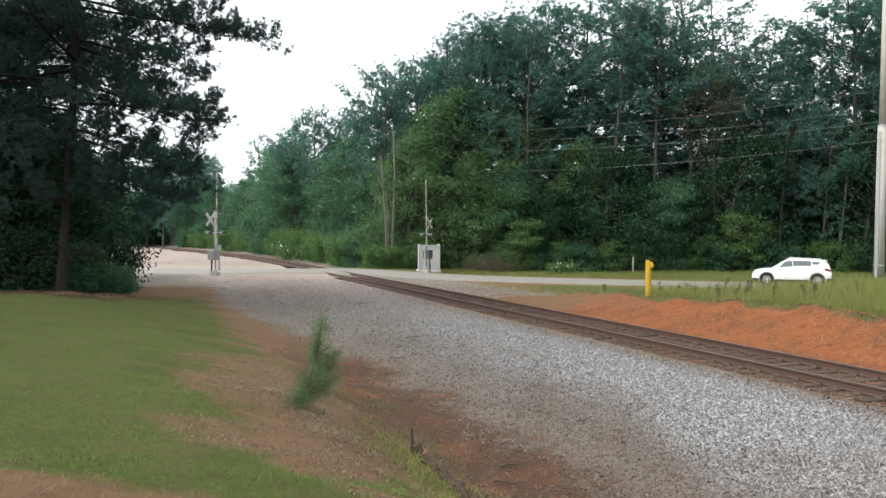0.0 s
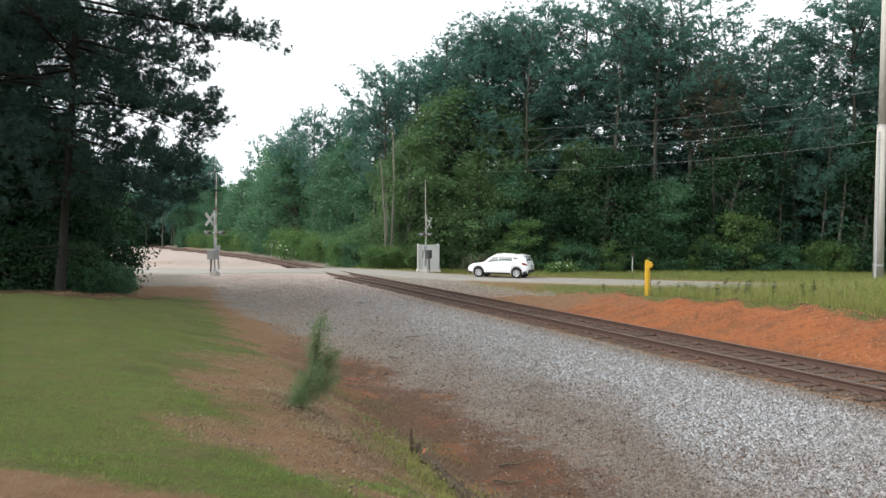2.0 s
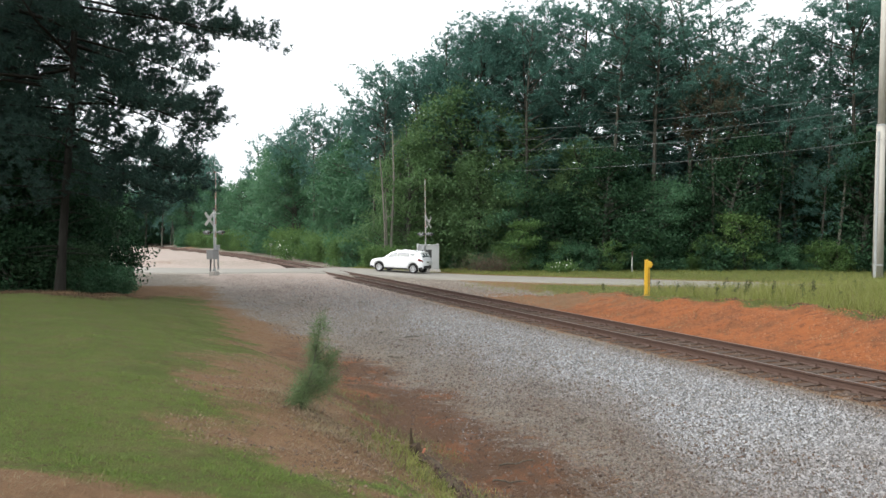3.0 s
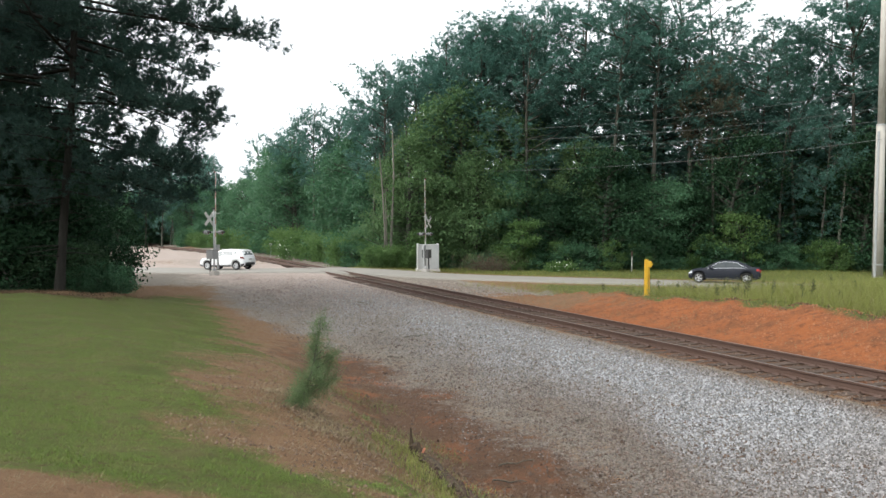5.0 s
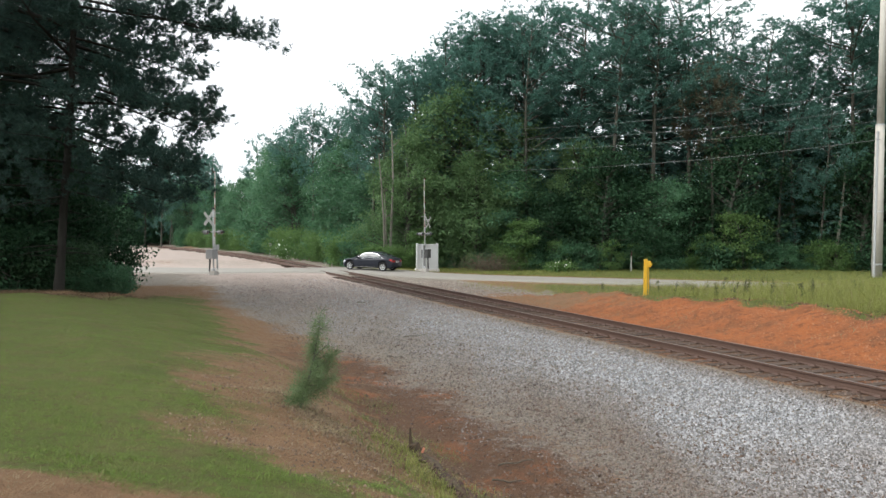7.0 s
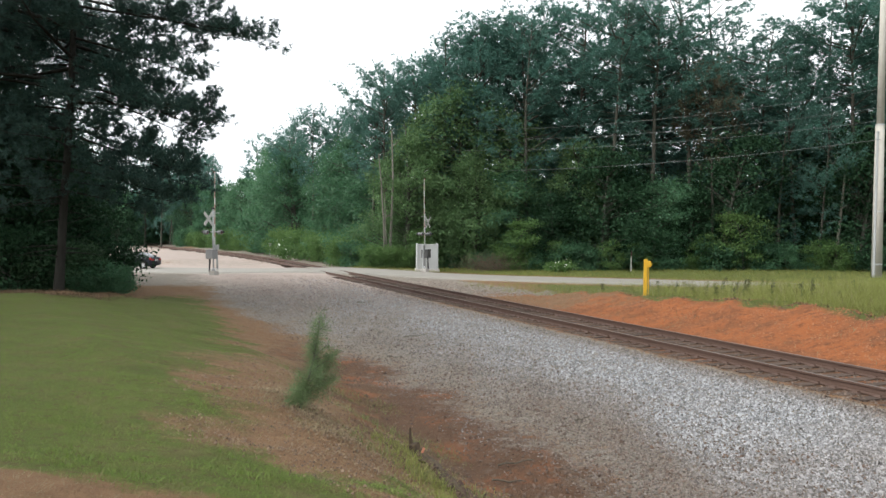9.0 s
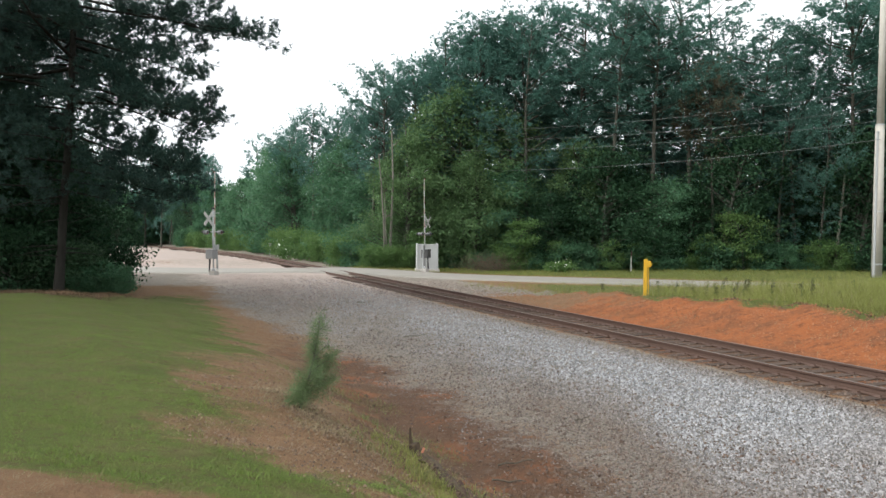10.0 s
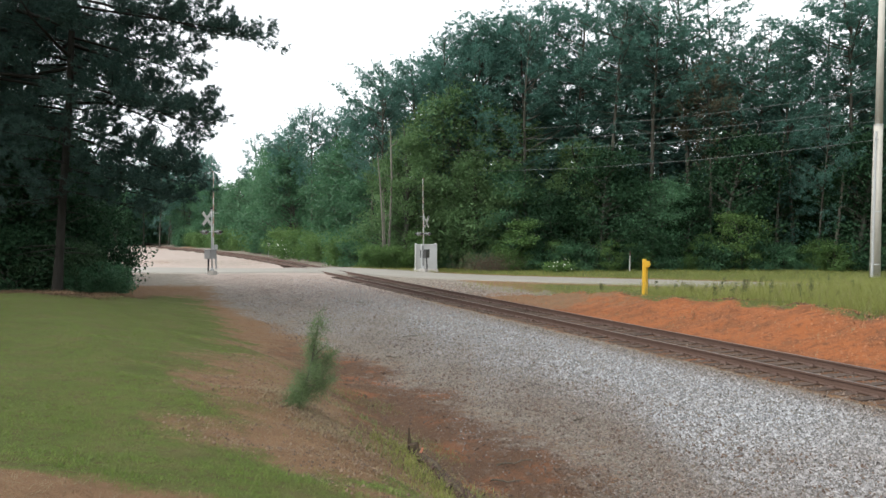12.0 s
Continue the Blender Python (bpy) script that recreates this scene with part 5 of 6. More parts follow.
# ---------- young pine, stump, log ----------
SAP_NEEDLES = leaf_material("young_pine_needles", (0.095, 0.14, 0.065), (0.14, 0.19, 0.085), (0.185, 0.235, 0.108), 0.6, 0.5)
r_ = np.random.default_rng(77)
pieces, C, A = [], [], []
stem = bend((0, 0, -0.05), (0.22, 0, 1), 1.24, 8, 0.06, 0.04, r_)
pieces.append(tube(stem, np.linspace(0.018, 0.004, 9), 6))
for k in range(52):
    f = 0.12 + 0.86 * (k / 52) ** 2.0
    q = np.array([np.interp(f, np.linspace(0, 1, 9), stem[:, i]) for i in range(3)])
    a = r_.uniform(0, 2 * np.pi)
    L = (0.42 if f < 0.4 else 0.36 * max(0.18, 1.0 - f) / 0.6) * (1.25 if np.cos(a) > 0 else 0.5) * r_.uniform(0.35, 1.15)
    tw = bend(q, (np.cos(a), np.sin(a), r_.uniform(-0.1, 0.8)), L, 4, 0.06, 0.16, r_)
    pieces.append(tube(tw, np.linspace(0.005, 0.002, 5), 4))
    m = 12 if f < 0.55 else 6
    tt = r_.uniform(0.45, 1.0, m)
    C.append(np.stack([np.interp(tt, np.linspace(0, 1, 5), tw[:, i]) for i in range(3)], -1) + r_.normal(size=(m, 3)) * 0.03)
    A.append(np.repeat(0.5 * (tw[-1] - tw[0])[None] / L, m, 0))
sap = thing("pine_sapling", at_ground(-1.76, 9.72), "small soft green pine sapling on the ditch bank", "sapling")
V, F = merge(pieces)
hang("trunk", mesh_of("trunk", V, F, PINE_BARK, True), sap)
V, F = tufts(np.concatenate(C), np.concatenate(A), 0.17, 0.0042, 9, 1.7)
hang("crown", mesh_of("crown", V, F, SAP_NEEDLES), sap)

ROT = bark_material("rotten_wood", (0.03, 0.018, 0.013), (0.10, 0.06, 0.04), 9)
RAW = plain("raw_red_wood", (0.45, 0.16, 0.09), (0.6, 0.26, 0.16), 0.8, 0, 20)
t = thing("tree_stump", at_ground(-0.33, 10.35, 0), "broken dark rotten stump at the ditch edge", "stump")
bm = bmesh.new()
add_rod(bm, (0, 0, -0.15), (-0.04, 0, 0.16), 0.11, 0.06, 9)
add_rod(bm, (-0.07, 0.03, -0.1), (-0.10, 0.04, 0.36), 0.045, 0.012, 6)
for v in bm.verts:
    v.co += Vector(noise.noise_vector(v.co * 9)) * 0.03
part("stub", bm, ROT, t)
bm = bmesh.new()
add_box(bm, (0.03, 0.02, 0.08), (0.07, -0.08, 0.09), (0, 24, 10), 0.006)
part("split_wood", bm, RAW, t, "freshly split reddish wood")
t = thing("fallen_root", pose(0, 0, 0), "dark half-buried rotten root along the ditch", "dead wood")
g = np.linspace(0, 1, 12)
for dx, dz, rr, name in ((0, 0, 0.05, "main_root"), (0.1, -0.03, 0.03, "side_root")):
    lx = -0.26 + 0.74 * g + dx + 0.05 * np.sin(g * 9)
    ly = 10.25 - 2.0 * g
    P = np.stack([lx, ly, ground_z(lx, ly) + 0.02 + dz + 0.03 * np.sin(g * 13)], -1)
    V, F = tube(P, rr * (1.1 - 0.5 * g) * (1 + 0.45 * np.sin(g * 31) * np.cos(g * 17)), 8)
    hang(name, mesh_of(name, V, F, ROT, True), t)

# ---------- small far things ----------
t = thing("small_sign", at_ground(-21.0, 97.0), "small pale square sign on a thin post by the track", "sign")
bm = bmesh.new()
add_rod(bm, (0, 0, -0.2), (0, 0, 1.5), 0.03, sides=8)
part("post", bm, GALV, t)
bm = bmesh.new()
add_box(bm, (0.36, 0.03, 0.36), (0, -0.04, 1.6), (0, 0, 0), 0.01)
plate = part("plate", bm, SIGN_WHITE, t)
bm = bmesh.new()
add_box(bm, (0.14, 0.01, 0.14), (0, -0.062, 1.6))
part("dark_square", bm, SIGN_BLACK, plate)
PETAL = leaf_material("white_petals", (0.55, 0.56, 0.48), (0.7, 0.7, 0.62), (0.8, 0.8, 0.74), 0.7, 0.3)


def flowering_shrub(at, wide, high, n, label, size):
    r = np.random.default_rng(int(wide * 100))
    t = thing("flowering_shrub", at, label, "shrub", "flowering shrubs")
    q = r.normal(size=(900, 3)) * (wide * 0.35, wide * 0.3, high * 0.28) + (0, 0, high * 0.5)
    q[:, 2] = np.abs(q[:, 2])
    V, F = leaves(q, 0.10)
    hang("foliage", mesh_of("foliage", V, F, LIGHT_LEAVES), t)
    q = r.normal(size=(n, 3)) * (wide * 0.33, wide * 0.25, high * 0.26) + (0, -wide * 0.25, high * 0.6)
    V, F = leaves(q, size, 0.0)
    hang("blossom", mesh_of("blossom", V, F, PETAL), t, "white blossom clusters")


flowering_shrub(at_ground(-17.2, 86.5), 1.5, 2.0, 34, "light green shrub dotted with white blossom", 0.11)
flowering_shrub(at_ground(9.3, 64.0), 1.8, 0.8, 40, "low green weeds with pale blossom by the road", 0.08)
DRY = leaf_material("dry_brown_twigs", (0.10, 0.07, 0.05), (0.17, 0.125, 0.09), (0.25, 0.19, 0.14), 0.8, 0.2)
t = thing("dead_bush", at_ground(3.9, 65.6), "brown dried-out bush at the wood's edge", "bush")
q = np.random.default_rng(4).normal(size=(1500, 3)) * (1.2, 0.5, 0.45) + (0, 0, 0.4)
q[:, 2] = np.abs(q[:, 2])
V, F = tufts(q, np.zeros((1500, 3)) + (0, 0, 0.8), 0.3, 0.02, 3)
hang("brush", mesh_of("brush", V, F, DRY), t)


# ---------- bleached dead trunks at the wood's edge ----------
def snag(at, stems, label, seed):
    r = np.random.default_rng(seed)
    t = thing("dead_tree", at, label, "dead tree", "dead trees")
    for k, (x, lean, high, rad) in enumerate(stems):
        P = bend((x, 0, -0.3), (lean, 0, 1), high + 0.3, 9, 0.0, 0.025, r)
        V, F = tube(P, rad * np.linspace(1, 0.4, 10), 8)
        stem = hang("trunk", mesh_of("trunk", V, F, PALE_BARK, True), t)
        for _ in range(3):
            i = r.integers(4, 9)
            Q = bend(P[i], (r.choice([-1, 1]) * 0.8, r.normal() * 0.4, 0.4), r.uniform(0.5, 1.3), 3, 0.02, 0.15, r)
            V, F = tube(Q, rad * np.linspace(0.35, 0.12, 4), 5)
            hang("dead_branch", mesh_of("dead_branch", V, F, PALE_BARK, True), stem)


snag(at_ground(-5.1, 67.6), [(0.1, -0.04, 9.6, 0.10), (0.6, 0.01, 11.6, 0.13), (0.36, 0.0, 6.6, 0.07)], "pale bleached dead tree with three bare stems", 3)
for x, y, sc in ((-5.9, 67.2, 0.75), (-4.5, 67.2, 0.72), (-3.3, 67.6, 0.66), (-5.2, 66.8, 0.55)):
    put(SHRUB[1], "shrub", x, y, sc, "dense green shrub at the foot of the dead tree", "shrubs at the wood's edge", "shrub")
snag(at_ground(31.0, 63.2), [(0, 0.09, 9.0, 0.15)], "pale leaning bare trunk at the wood's edge", 5)
# ---------- stones, grass and litter ----------
def scatter(n, x0, x1, y0, y1, power=1.6):
    """Random spots in a stretch, denser towards the near end."""
    g = rng.uniform(0, 1, n)
    k = 1 - power
    y = (y0 ** k + (y1 ** k - y0 ** k) * g) ** (1 / k)
    x = x0(y) + (x1(y) - x0(y)) * rng.uniform(0, 1, n)
    return x, y


OCT = np.array([(1, 0, 0), (0, 1, 0), (-1, 0, 0), (0, -1, 0), (0, 0, 1), (0, 0, -1)], float)
OCT_F = np.array([(0, 1, 4), (1, 2, 4), (2, 3, 4), (3, 0, 4), (1, 0, 5), (2, 1, 5), (3, 2, 5), (0, 3, 5)])


def stones(x, y, size, lift=0.3, buried=False):
    """Rough stones; buried ones keep their upper half alone."""
    n = len(x)
    corners, sides = (OCT[:5], OCT_F[:4]) if buried else (OCT, OCT_F)
    c = len(corners)
    V = corners[None] * rng.uniform(0.65, 1.35, (n, c, 1)) + rng.normal(size=(n, c, 3)) * 0.22
    V *= (size * np.minimum(rng.lognormal(0, 0.3, n), 1.8))[:, None, None] * rng.uniform(0.6, 1.2, (n, 1, 3))
    a = rng.uniform(0, 2 * np.pi, n)
    b = rng.normal(size=n) * 0.5
    V[..., 2], V[..., 0] = V[..., 2] * np.cos(b)[:, None] + V[..., 0] * np.sin(b)[:, None], V[..., 0] * np.cos(b)[:, None] - V[..., 2] * np.sin(b)[:, None]
    V[..., 0], V[..., 1] = V[..., 0] * np.cos(a)[:, None] - V[..., 1] * np.sin(a)[:, None], V[..., 0] * np.sin(a)[:, None] + V[..., 1] * np.cos(a)[:, None]
    V += np.stack([x, y, ground_z(x, y) + size * lift], -1)[:, None]
    F = sides[None] + c * np.arange(n)[:, None, None]
    return V.reshape(-1, 3), F.reshape(-1, 3)


def stone_material(name, dark, mid, light, dust):
    m = Mat(name, 0.85)
    c = m.ramp(m.island(), [(0.0, dark), (0.45, mid), (1.0, light)])
    c = m.mix(m.math("MULTIPLY", m.noise(0.9, 4, 0.6, "World"), 0.45), c, dust)
    c = m.mix(m.attr("dirt"), c, m.mix(m.island(), (0.07, 0.05, 0.037), (0.19, 0.138, 0.102)))
    m.color(m.mix(m.math("MULTIPLY", m.noise(60, 3, 0.6, "World"), 0.3), c, dark))
    return m.m


BALLAST = stone_material("grey_ballast", (0.045, 0.048, 0.052), (0.225, 0.234, 0.246), (0.49, 0.5, 0.515), (0.27, 0.235, 0.205))
BROWN_STONE = stone_material("dusty_brown_stones", (0.06, 0.043, 0.033), (0.125, 0.09, 0.068), (0.2, 0.155, 0.122), (0.13, 0.083, 0.056))


def near_rail(y):
    return track_x(y) - 0.8


x, y = scatter(215000, lambda v: near_rail(v) - (7.8 + 3.0 * smooth(17, 34, v)) * 1.066, lambda v: near_rail(v) - 0.6, 7.5, 52)
u = offset(x, y)
keep = rng.uniform(0, 1, len(x)) < smooth(-8.2, -4.8, u + 1.9 * smooth(17, 34, y) + 0.7 * ripple(x, y, 1.1, 31)) * smooth(-0.75, -1.25, u) * (1 - 0.7 * smooth(30, 50, y))
V, F = stones(x[keep], y[keep], 0.0185 * (1 - 0.3 * smooth(-3.0, -6.5, u[keep])), 0.18, True)
ballast_me = mesh_of("ballast_stones", V, F, BALLAST)
dx, dy = x[keep], y[keep]
dirt = np.clip((1 - 0.6 * smooth(15, 27, dy)) * smooth(-3.3, -6.0, u[keep] + 1.3 * ripple(dx, dy, 0.6, 81)) + 0.35 * ripple(dx, dy, 2.0, 82) * smooth(-1.5, -4, u[keep]) + 0.75 * smooth(-1.9, -0.9, u[keep]) + 0.3 * smooth(16, 9.5, dy) * smooth(-0.3, 0.6, ripple(dx, dy, 0.7, 83)), 0, 0.97) * rng.uniform(0.75, 1.0, len(dx))
ballast_me.attributes.new("dirt", "FLOAT", "POINT").data.foreach_set("value", np.repeat(dirt, 5).astype(np.float32))
tagged(new("ballast_stones", ballast_me), "loose pale grey crushed ballast stones", "gravel", kind="stuff")
x, y = scatter(12000, lambda v: near_rail(v) - 1.4, lambda v: near_rail(v) + 2.0, 7.5, 50)
V, F = stones(x, y, 0.021, 0.1, True)
tagged(new("track_stones", mesh_of("track_stones", V, F, BROWN_STONE)), "rust-stained dusty ballast between the sleepers", "gravel", kind="stuff")
x, y = scatter(13000, lambda v: near_rail(v) - 9.0, lambda v: near_rail(v) - 3.6, 6.0, 46)
V, F = stones(x, y, 0.02, 0.15, True)
DITCH_STONE = stone_material("ditch_crumbs", (0.05, 0.032, 0.023), (0.092, 0.06, 0.042), (0.15, 0.1, 0.072), (0.1, 0.06, 0.04))
tagged(new("ditch_pebbles", mesh_of("ditch_pebbles", V, F, DITCH_STONE)), "brown pebbles and crumbs of soil in the ditch", "gravel", kind="stuff")
x, y = scatter(7500, lambda v: near_rail(v) + 2.0, lambda v: near_rail(v) + 6.2, 13, 46)
V, F = stones(x, y, 0.02, 0.15, True)
CLOD = stone_material("clay_clods", (0.21, 0.08, 0.035), (0.32, 0.125, 0.052), (0.36, 0.155, 0.07), (0.29, 0.105, 0.042))
tagged(new("clay_clods", mesh_of("clay_clods", V, F, CLOD)), "orange clay clods and pale pebbles on the bank", "clods", kind="stuff")
x, y = scatter(8000, lambda v: near_rail(v) + 2.4, lambda v: near_rail(v) + 7.5, 37, 54, 1.2)
V, F = stones(x, y, 0.032, 0.2, True)
tagged(new("rubble", mesh_of("rubble", V, F, stone_material("pale_rubble", (0.12, 0.1, 0.085), (0.25, 0.21, 0.175), (0.42, 0.37, 0.32), (0.25, 0.185, 0.145)))), "pale rubble heaped beside the crossing", "rubble", kind="stuff")
x, y = scatter(22000, lambda v: near_rail(v) - 7.6 - 2.4 * smooth(20, 36, v), lambda v: near_rail(v) - 0.9, 24, 56, 1.3)
ua = offset(x, y)
keep = rng.uniform(0, 1, len(x)) < smooth(25, 40, y + 3 * ripple(x, y, 0.5, 95)) * smooth(-9.6, -6.0, ua + 1.4 * ripple(x, y, 0.9, 96))
x, y = x[keep], y[keep]
V, F = stones(x, y, 0.022, 0.1, True)
tagged(new("apron_gravel", mesh_of("apron_gravel", V, F, stone_material("pinkish_gravel", (0.15, 0.11, 0.092), (0.3, 0.236, 0.205), (0.45, 0.38, 0.34), (0.29, 0.21, 0.175)))), "pinkish gravel on the apron by the crossing", "gravel", kind="stuff")


def blades(x, y, high, wide, lean=0.45, curl=True):
    n = len(x)
    h = high * rng.uniform(0.5, 1.3, n)
    a = rng.uniform(0, 2 * np.pi, n)
    d = np.stack([np.cos(a), np.sin(a), np.zeros(n)], -1)
    s = np.stack([-np.sin(a), np.cos(a), np.zeros(n)], -1) * (wide * rng.uniform(0.6, 1.3, n) / 2)[:, None]
    base = np.stack([x, y, ground_z(x, y) - 0.01], -1)
    up = np.array([[0, 0, 1.0]])
    k = (lean * rng.uniform(0.1, 1.3, n) * h)[:, None]
    if not curl:
        V = np.stack([base - s, base + s, base + up * h[:, None] + d * k], 1)
        return V.reshape(-1, 3), np.arange(3 * n).reshape(-1, 3)
    mid = base + up * (0.6 * h)[:, None] + d * k * 0.35
    tip = base + up * h[:, None] + d * k
    V = np.stack([base - s, base + s, mid + s * 0.8, mid - s * 0.8, tip], 1).reshape(-1, 3)
    i = 5 * np.arange(n)[:, None]
    F = np.concatenate([i + np.array([[0, 1, 2]]), i + np.array([[0, 2, 3]]), i + np.array([[3, 2, 4]])])
    return V, F


LAWN = leaf_material("lawn_blades", (0.078, 0.118, 0.02), (0.13, 0.182, 0.032), (0.2, 0.25, 0.052), 0.6, 0.3, (0.19, 0.155, 0.068))
MEADOW = leaf_material("meadow_blades", (0.13, 0.142, 0.034), (0.232, 0.236, 0.062), (0.35, 0.332, 0.115), 0.6, 0.4)
STRAW = leaf_material("dry_straw", (0.14, 0.095, 0.055), (0.25, 0.18, 0.105), (0.38, 0.29, 0.18), 0.8, 0.2)
BANK_GRASS = leaf_material("bank_grass_blades", (0.08, 0.10, 0.03), (0.15, 0.155, 0.055), (0.25, 0.22, 0.10), 0.65, 0.3)
VERGE = leaf_material("dusty_verge_blades", (0.125, 0.13, 0.06), (0.2, 0.2, 0.1), (0.3, 0.285, 0.165), 0.7, 0.35)
WEED = leaf_material("dark_weeds", (0.05, 0.06, 0.025), (0.09, 0.09, 0.04), (0.13, 0.12, 0.06), 0.7, 0.25)

x, y = scatter(230000, lambda v: -0.62 * v - 1.5, lambda v: near_rail(v) - 9.6, 4.6, 40, 1.5)
lawn = zones(x, y)[0] + 0.38 * ripple(x, y, 2.3, 41) + 0.4 * ripple(x, y, 6.0, 42) + 0.35 * ripple(x, y, 14.0, 43) - 0.1
keep = rng.uniform(0.15, 1.1, len(x)) < lawn
V, F = blades(x[keep], y[keep], 0.031 * (1 + 0.5 * ripple(x[keep], y[keep], 3.0, 45)), 0.006, 1.6, False)
tagged(new("lawn_grass", mesh_of("lawn_grass", V, F, LAWN)), "short patchy green lawn grass", "grass", kind="stuff")
x, y = scatter(120000, lambda v: near_rail(v) - 15.5, lambda v: near_rail(v) - 8.3, 4.6, 34, 1.5)
keep = rng.uniform(0, 1, len(x)) < (0.3 + 0.7 * smooth(0.1, 0.5, ripple(x, y, 1.6, 44))) * smooth(0.75, 0.3, zones(x, y)[0])
V, F = blades(x[keep], y[keep], 0.034, 0.0065, 2.8, False)
# brown straw, its colour lowered for the shade under the pines
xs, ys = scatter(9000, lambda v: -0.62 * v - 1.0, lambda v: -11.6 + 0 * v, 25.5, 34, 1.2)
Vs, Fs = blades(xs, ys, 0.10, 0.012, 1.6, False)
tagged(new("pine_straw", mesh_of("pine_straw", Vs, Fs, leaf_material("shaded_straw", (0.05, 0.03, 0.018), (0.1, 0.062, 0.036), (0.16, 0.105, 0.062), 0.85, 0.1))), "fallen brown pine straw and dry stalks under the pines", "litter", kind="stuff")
x2, y2 = scatter(30000, lambda v: near_rail(v) - 15.5, lambda v: near_rail(v) - 8.6, 4.8, 28, 1.5)
keep = (rng.uniform(0.0, 0.8, len(x2)) > zones(x2, y2)[0]) & ((y2 > 6.4) | (x2 > -1.2))
V2, F2 = stones(x2[keep], y2[keep], 0.0115, 0.2, True)
CRUMB = stone_material("bank_soil_crumbs", (0.045, 0.03, 0.021), (0.14, 0.09, 0.058), (0.27, 0.19, 0.12), (0.16, 0.105, 0.065))
tagged(new("soil_crumbs", mesh_of("soil_crumbs", V2, F2, CRUMB)), "brown soil crumbs and chips on the bank", "soil", kind="stuff")
tagged(new("dry_straw", mesh_of("dry_straw", V, F, STRAW)), "dry straw and pine litter on the ditch bank", "litter", kind="stuff")
x, y = scatter(10000, lambda v: near_rail(v) - 10.6, lambda v: near_rail(v) - 8.5, 6, 16, 1.4)
keep = rng.uniform(0, 1, len(x)) < smooth(0.0, 0.6, ripple(x, y, 2.0, 47))
V, F = blades(x[keep], y[keep], 0.095, 0.006, 1.5)
tagged(new("bank_grass", mesh_of("bank_grass", V, F, BANK_GRASS)), "ragged grass tufts on the ditch bank", "grass", kind="stuff")
x, y = scatter(190000, lambda v: near_rail(v) + 4.9, lambda v: near_rail(v) + 24, 13, 50, 1.5)
s_, r_o = road_sr(x, y)
u = offset(x, y)
grow = smooth(5.2, 6.4, u + 0.8 * ripple(x, y, 1.1, 31)) * (r_o < -4.3) * (0.25 + 0.75 * smooth(34, 26, y - 0.35 * x))
keep = rng.uniform(0, 1, len(x)) < grow
tall = (0.46 + 0.3 * smooth(9, 14, x[keep])) * (1 + 0.35 * ripple(x[keep], y[keep], 2.4, 71))
V, F = blades(x[keep], y[keep], tall * 0.85, 0.0085, 1.1, False)
tagged(new("tall_grass", mesh_of("tall_grass", V, F, MEADOW)), "tall yellow-green grass on top of the clay bank", "grass", kind="stuff")
x, y = scatter(9000, lambda v: near_rail(v) + 5.6, lambda v: near_rail(v) + 24, 13, 42, 1.5)
keep = (road_sr(x, y)[1] < -5) & (x > 7 + 3 * rng.uniform(0, 1, len(x)))
V, F = blades(x[keep], y[keep], 0.62 * (1 + 0.3 * ripple(x[keep], y[keep], 2.4, 71)), 0.006, 0.9)
tagged(new("seeding_grass", mesh_of("seeding_grass", V, F, STRAW)), "dry straw-coloured seed stems in the tall grass", "grass", kind="stuff")
x, y = scatter(30000, lambda v: near_rail(v) + 4.2, lambda v: near_rail(v) + 26, 30, 56, 1.3)
s_, r_o = road_sr(x, y)
keep = (r_o < -4.0) & (zones(x, y)[0] > rng.uniform(0.2, 0.9, len(x)))
V, F = blades(x[keep], y[keep], 0.2, 0.014, 0.7, False)
tagged(new("verge_grass", mesh_of("verge_grass", V, F, VERGE)), "short yellowish grass on the road's near verge", "grass", kind="stuff")
g = rng.uniform(-62, 10, 42000)
q = 1.7 + rng.uniform(0, 1, 42000) * (wood_edge(g) - 0.5)
x, y = line_xy(g, q)
keep = offset(x, y) > 3.5
V, F = blades(x[keep], y[keep], 0.2, 0.016, 0.7, False)
tagged(new("roadside_grass", mesh_of("roadside_grass", V, F, MEADOW)), "green mown grass between road and wood", "grass", kind="stuff")


weeds = []
for k in range(44):
    y = random.uniform(24, 38)
    x = float(near_rail(y)) + random.uniform(6.0, 14.5)
    stem = bend((x, y, float(ground_z(x, y)) - 0.05), (rng.normal() * 0.08, rng.normal() * 0.08, 1), random.uniform(0.4, 0.85), 5, 0, 0.05, rng)
    V, F = tube(stem, np.linspace(0.008, 0.004, 6), 3)
    weeds.append((V, np.concatenate([F[:, [0, 1, 2]], F[:, [0, 2, 3]]])))
    q = stem[2] + (stem[-1] - stem[2]) * rng.uniform(0, 1, (46, 1)) + rng.normal(size=(46, 3)) * 0.035
    weeds.append(tufts(q, np.zeros((46, 3)) + (0, 0, 1.0), 0.08, 0.014, 3))
V, F = merge(weeds)
tagged(new("dry_weeds", mesh_of("dry_weeds", V, F, WEED)), "dark dry weed stalks standing in the grass", "weeds", kind="stuff")
# sparse grass and litter creeping over the clay
x, y = scatter(5200, lambda v: near_rail(v) + 2.6, lambda v: near_rail(v) + 6.0, 14, 44, 1.5)
keep = rng.uniform(0, 1, len(x)) < 0.12 + 0.8 * smooth(0.2, 0.8, ripple(x, y, 1.5, 61))
V, F = blades(x[keep], y[keep], 0.14, 0.012, 1.6, False)
tagged(new("bank_litter", mesh_of("bank_litter", V, F, STRAW)), "sparse dry grass and litter on the clay bank", "litter", kind="stuff")

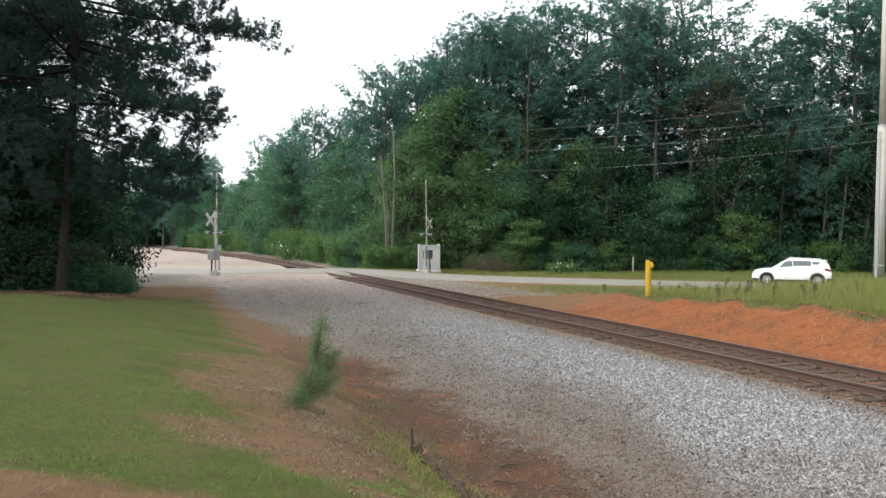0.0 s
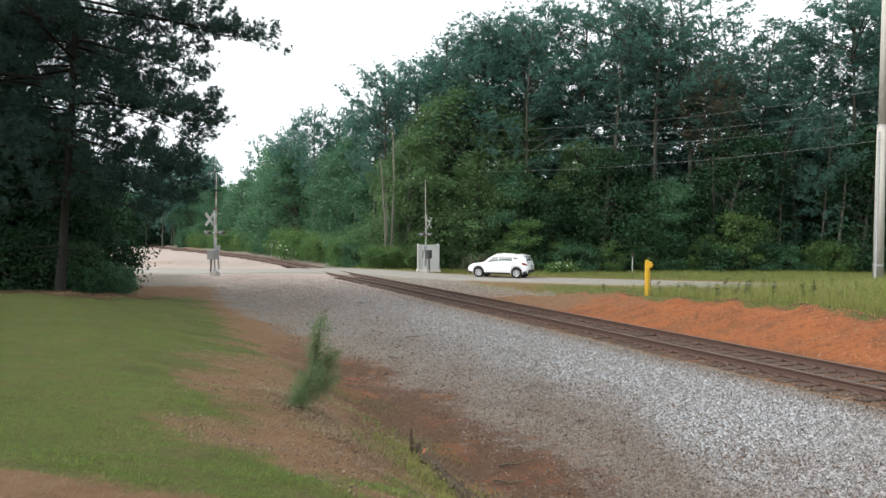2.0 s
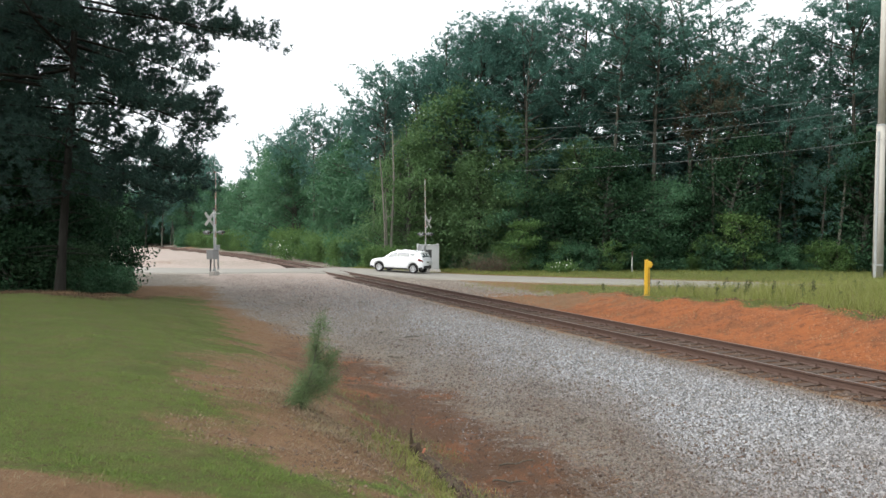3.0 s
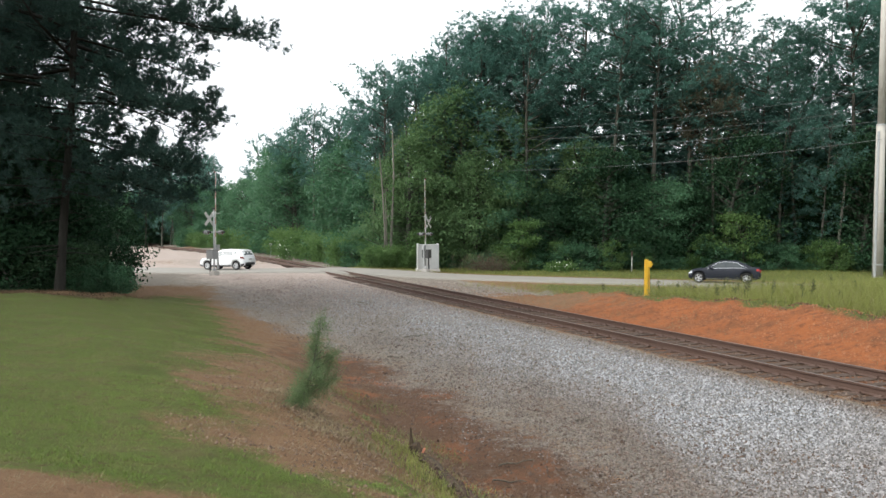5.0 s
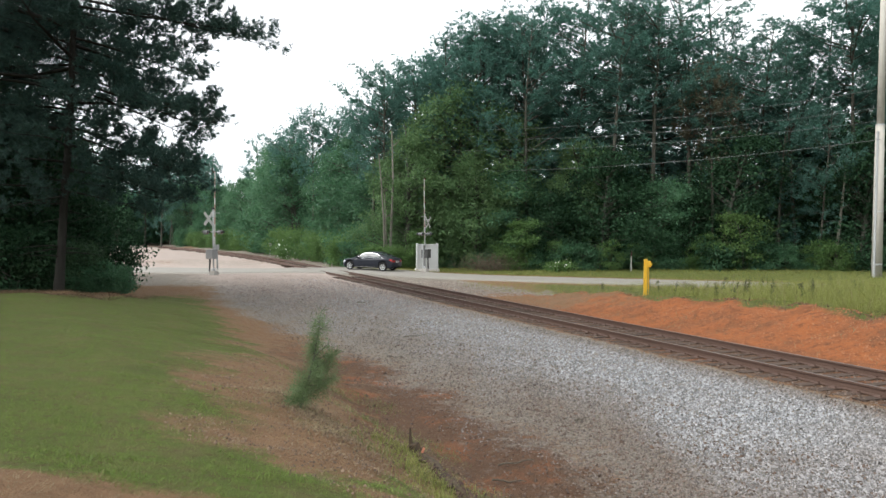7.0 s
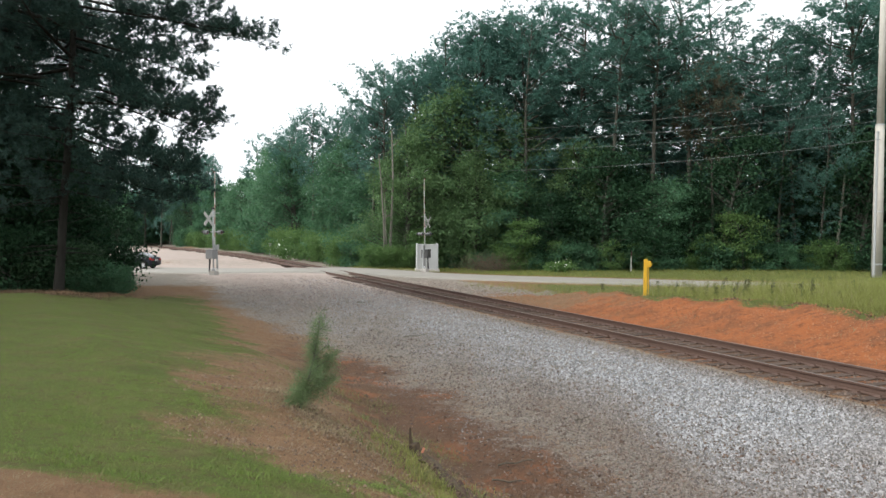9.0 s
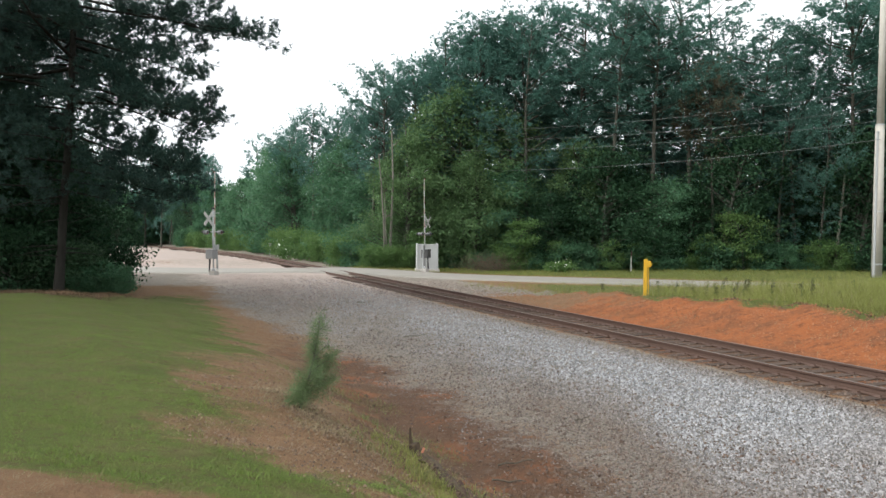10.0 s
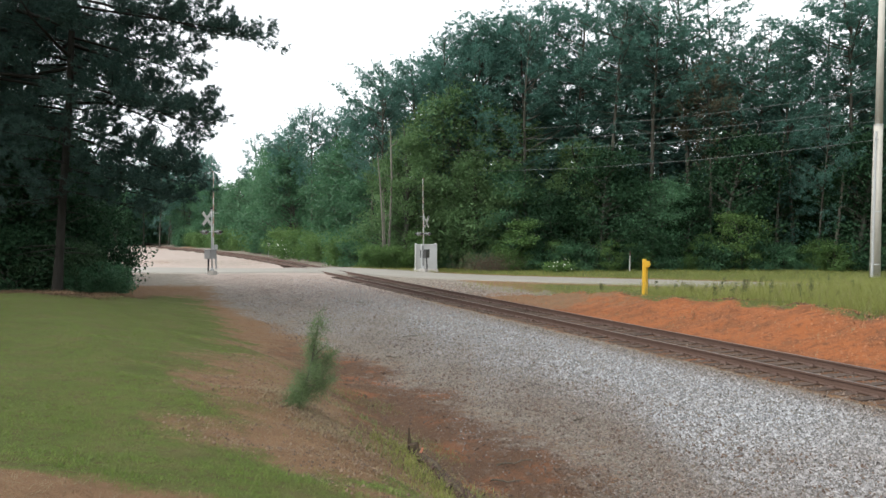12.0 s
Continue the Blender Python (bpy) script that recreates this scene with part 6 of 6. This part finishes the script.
# dark root-bound soil where the grass breaks off above the clay, and fallen lumps below it
x, y = scatter(2600, lambda v: near_rail(v) + 5.3, lambda v: near_rail(v) + 6.6, 13, 32, 1.5)
keep = rng.uniform(0, 1, len(x)) < smooth(-0.1, 0.5, ripple(x, y, 1.3, 91))
V, F = stones(x[keep], y[keep], 0.028, 0.25)
TURF_SOIL = stone_material("root_bound_soil", (0.06, 0.035, 0.02), (0.12, 0.066, 0.035), (0.2, 0.1, 0.05), (0.13, 0.065, 0.032))
tagged(new("turf_lip", mesh_of("turf_lip", V, F, TURF_SOIL)), "dark root-bound soil under the grass edge", "soil", kind="stuff")
x, y = scatter(5200, lambda v: near_rail(v) + 2.9, lambda v: near_rail(v) + 6.2, 13, 36, 1.5)
keep = rng.uniform(0, 1, len(x)) < smooth(0.0, 0.6, ripple(x, y, 1.7, 92))
V, F = stones(x[keep], y[keep], 0.024, 0.2)
tagged(new("clay_lumps", mesh_of("clay_lumps", V, F, CLOD)), "larger broken lumps of orange clay", "clods", kind="stuff")

# the broken dark edge of the bank below the stump
g = rng.uniform(0, 1, 700)
x = -0.30 + 0.86 * g + rng.normal(size=700) * 0.05
y = 10.4 - 2.4 * g + rng.normal(size=700) * 0.06
V, F = stones(x, y, 0.04, 0.4)
tagged(new("bank_clods", mesh_of("bank_clods", V, F, stone_material("dark_edge_soil", (0.03, 0.019, 0.014), (0.065, 0.038, 0.027), (0.11, 0.062, 0.042), (0.06, 0.033, 0.022)))), "dark broken soil clods along the ditch edge", "soil", kind="stuff")
g = rng.uniform(0, 1, 2200)
x = -0.62 + 0.86 * g + rng.normal(size=2200) * 0.26
y = 10.5 - 2.6 * g + rng.normal(size=2200) * 0.22
V, F = blades(x, y, 0.09, 0.006, 1.4)
tagged(new("edge_grass", mesh_of("edge_grass", V, F, MEADOW)), "ragged grass hanging over the ditch edge", "grass", kind="stuff")

# the crumbling lip of the bank beside the sapling
g = rng.uniform(0, 1, 1300)
x = -2.05 + 0.95 * g + 0.12 * np.sin(g * 7) + rng.normal(size=1300) * 0.16
y = 10.5 - 1.7 * g + 0.2 * np.sin(g * 11) + rng.normal(size=1300) * 0.2
V, F = stones(x, y, 0.0105 * np.minimum(rng.lognormal(0, 0.4, 1300), 1.6), 0.3)
tagged(new("bank_lip", mesh_of("bank_lip", V, F, CRUMB)), "crumbling brown soil lip of the ditch bank", "soil", kind="stuff")
g = rng.uniform(0, 1, 2600)
x = -2.15 + 1.1 * g + rng.normal(size=2600) * 0.26
y = 10.5 - 1.9 * g + rng.normal(size=2600) * 0.3
V, F = blades(x, y, 0.06, 0.005, 2.2)
tagged(new("lip_straw", mesh_of("lip_straw", V, F, STRAW)), "tan straw hanging over the ditch bank's lip", "litter", kind="stuff")
# twigs on the gravel
TWIG = bark_material("grey_twig", (0.05, 0.04, 0.035), (0.14, 0.115, 0.09), 20)
for x, y, length, turn in ((-0.75, 23.5, 0.9, 20), (-1.9, 24.6, 0.35, 60), (1.0, 10.9, 0.5, 5), (0.85, 10.2, 0.45, -15), (-4.6, 31.5, 1.0, 75), (-3.4, 34, 0.6, 10), (2.3, 13.2, 0.3, 40), (-1.2, 20.0, 0.5, -30)):
    g = np.linspace(-0.5, 0.5, 7)
    a = math.radians(turn)
    px_, py_ = x + g * length * math.cos(a), y + g * length * math.sin(a)
    P = np.stack([px_, py_, ground_z(px_, py_) + 0.03 + 0.03 * np.abs(np.sin(g * 5))], -1)
    V, F = tube(P, np.linspace(0.016, 0.006, 7), 5)
    tagged(new("twig", mesh_of("twig", V, F, TWIG, True)), "dark dry twig lying on gravel", "twig", "twigs")


# ---------- what moves ----------
SUV_WAY = [(-0.5, -29.78), (0, -24.1), (0.5, -18.61), (1, -13.66), (1.5, -9.12), (2, -4.95), (2.5, -0.88), (3, 3.13), (3.5, 7.12), (4, 11.12), (4.5, 15.32), (5, 19.42), (5.5, 23.52), (6, 27.42), (7, 35.22), (9, 51.02), (12, 75.02), (13, 83.02)]
SEDAN_WAY = [(-1, -105.68), (0, -91.58), (2, -63.08), (4, -34.48), (4.8, -23.03), (5, -20.13), (5.5, -13.23), (6, -6.68), (6.5, -0.49), (7, 5.65), (7.5, 11.72), (8, 17.52), (8.8, 26.3), (10, 39.9), (12, 64.02), (13, 75.82)]


def glide(points, t):
    """A smooth curve through (time, way) pairs."""
    T, S = np.array(points).T
    D = np.gradient(S, T)
    i = int(np.clip(np.searchsorted(T, t) - 1, 0, len(T) - 2))
    h = T[i + 1] - T[i]
    g = (t - T[i]) / h
    return (2 * g ** 3 - 3 * g ** 2 + 1) * S[i] + (g ** 3 - 2 * g ** 2 + g) * h * D[i] + (3 * g ** 2 - 2 * g ** 3) * S[i + 1] + (g ** 3 - g ** 2) * h * D[i + 1]


def on_lane(s):
    a, b = road_point(np.array(s - 1.4), 0.0), road_point(np.array(s + 1.4), 0.0)
    za, zb = float(road_z(s - 1.4)), float(road_z(s + 1.4))
    x, y = (float(a[0]) + float(b[0])) / 2, (float(a[1]) + float(b[1])) / 2
    turn = math.degrees(math.atan2(float(b[1] - a[1]), float(b[0] - a[0])))
    return pose(x, y, (za + zb) / 2 + 0.002, 0, -math.degrees(math.atan2(zb - za, 2.8)), turn)


def drive(car, wheels, way):
    walk(car, [(k / 10, on_lane(glide(way, k / 10))) for k in range(121)])
    for w, x, y, radius in wheels:
        walk(w, [(k / 30, pose(x, y, radius, 0, math.degrees(glide(way, k / 30) / radius) % 360, 0)) for k in range(361)])


def motions():
    drive(suv, suv_wheels, SUV_WAY)
    drive(sedan, sedan_wheels, SEDAN_WAY)


motions()
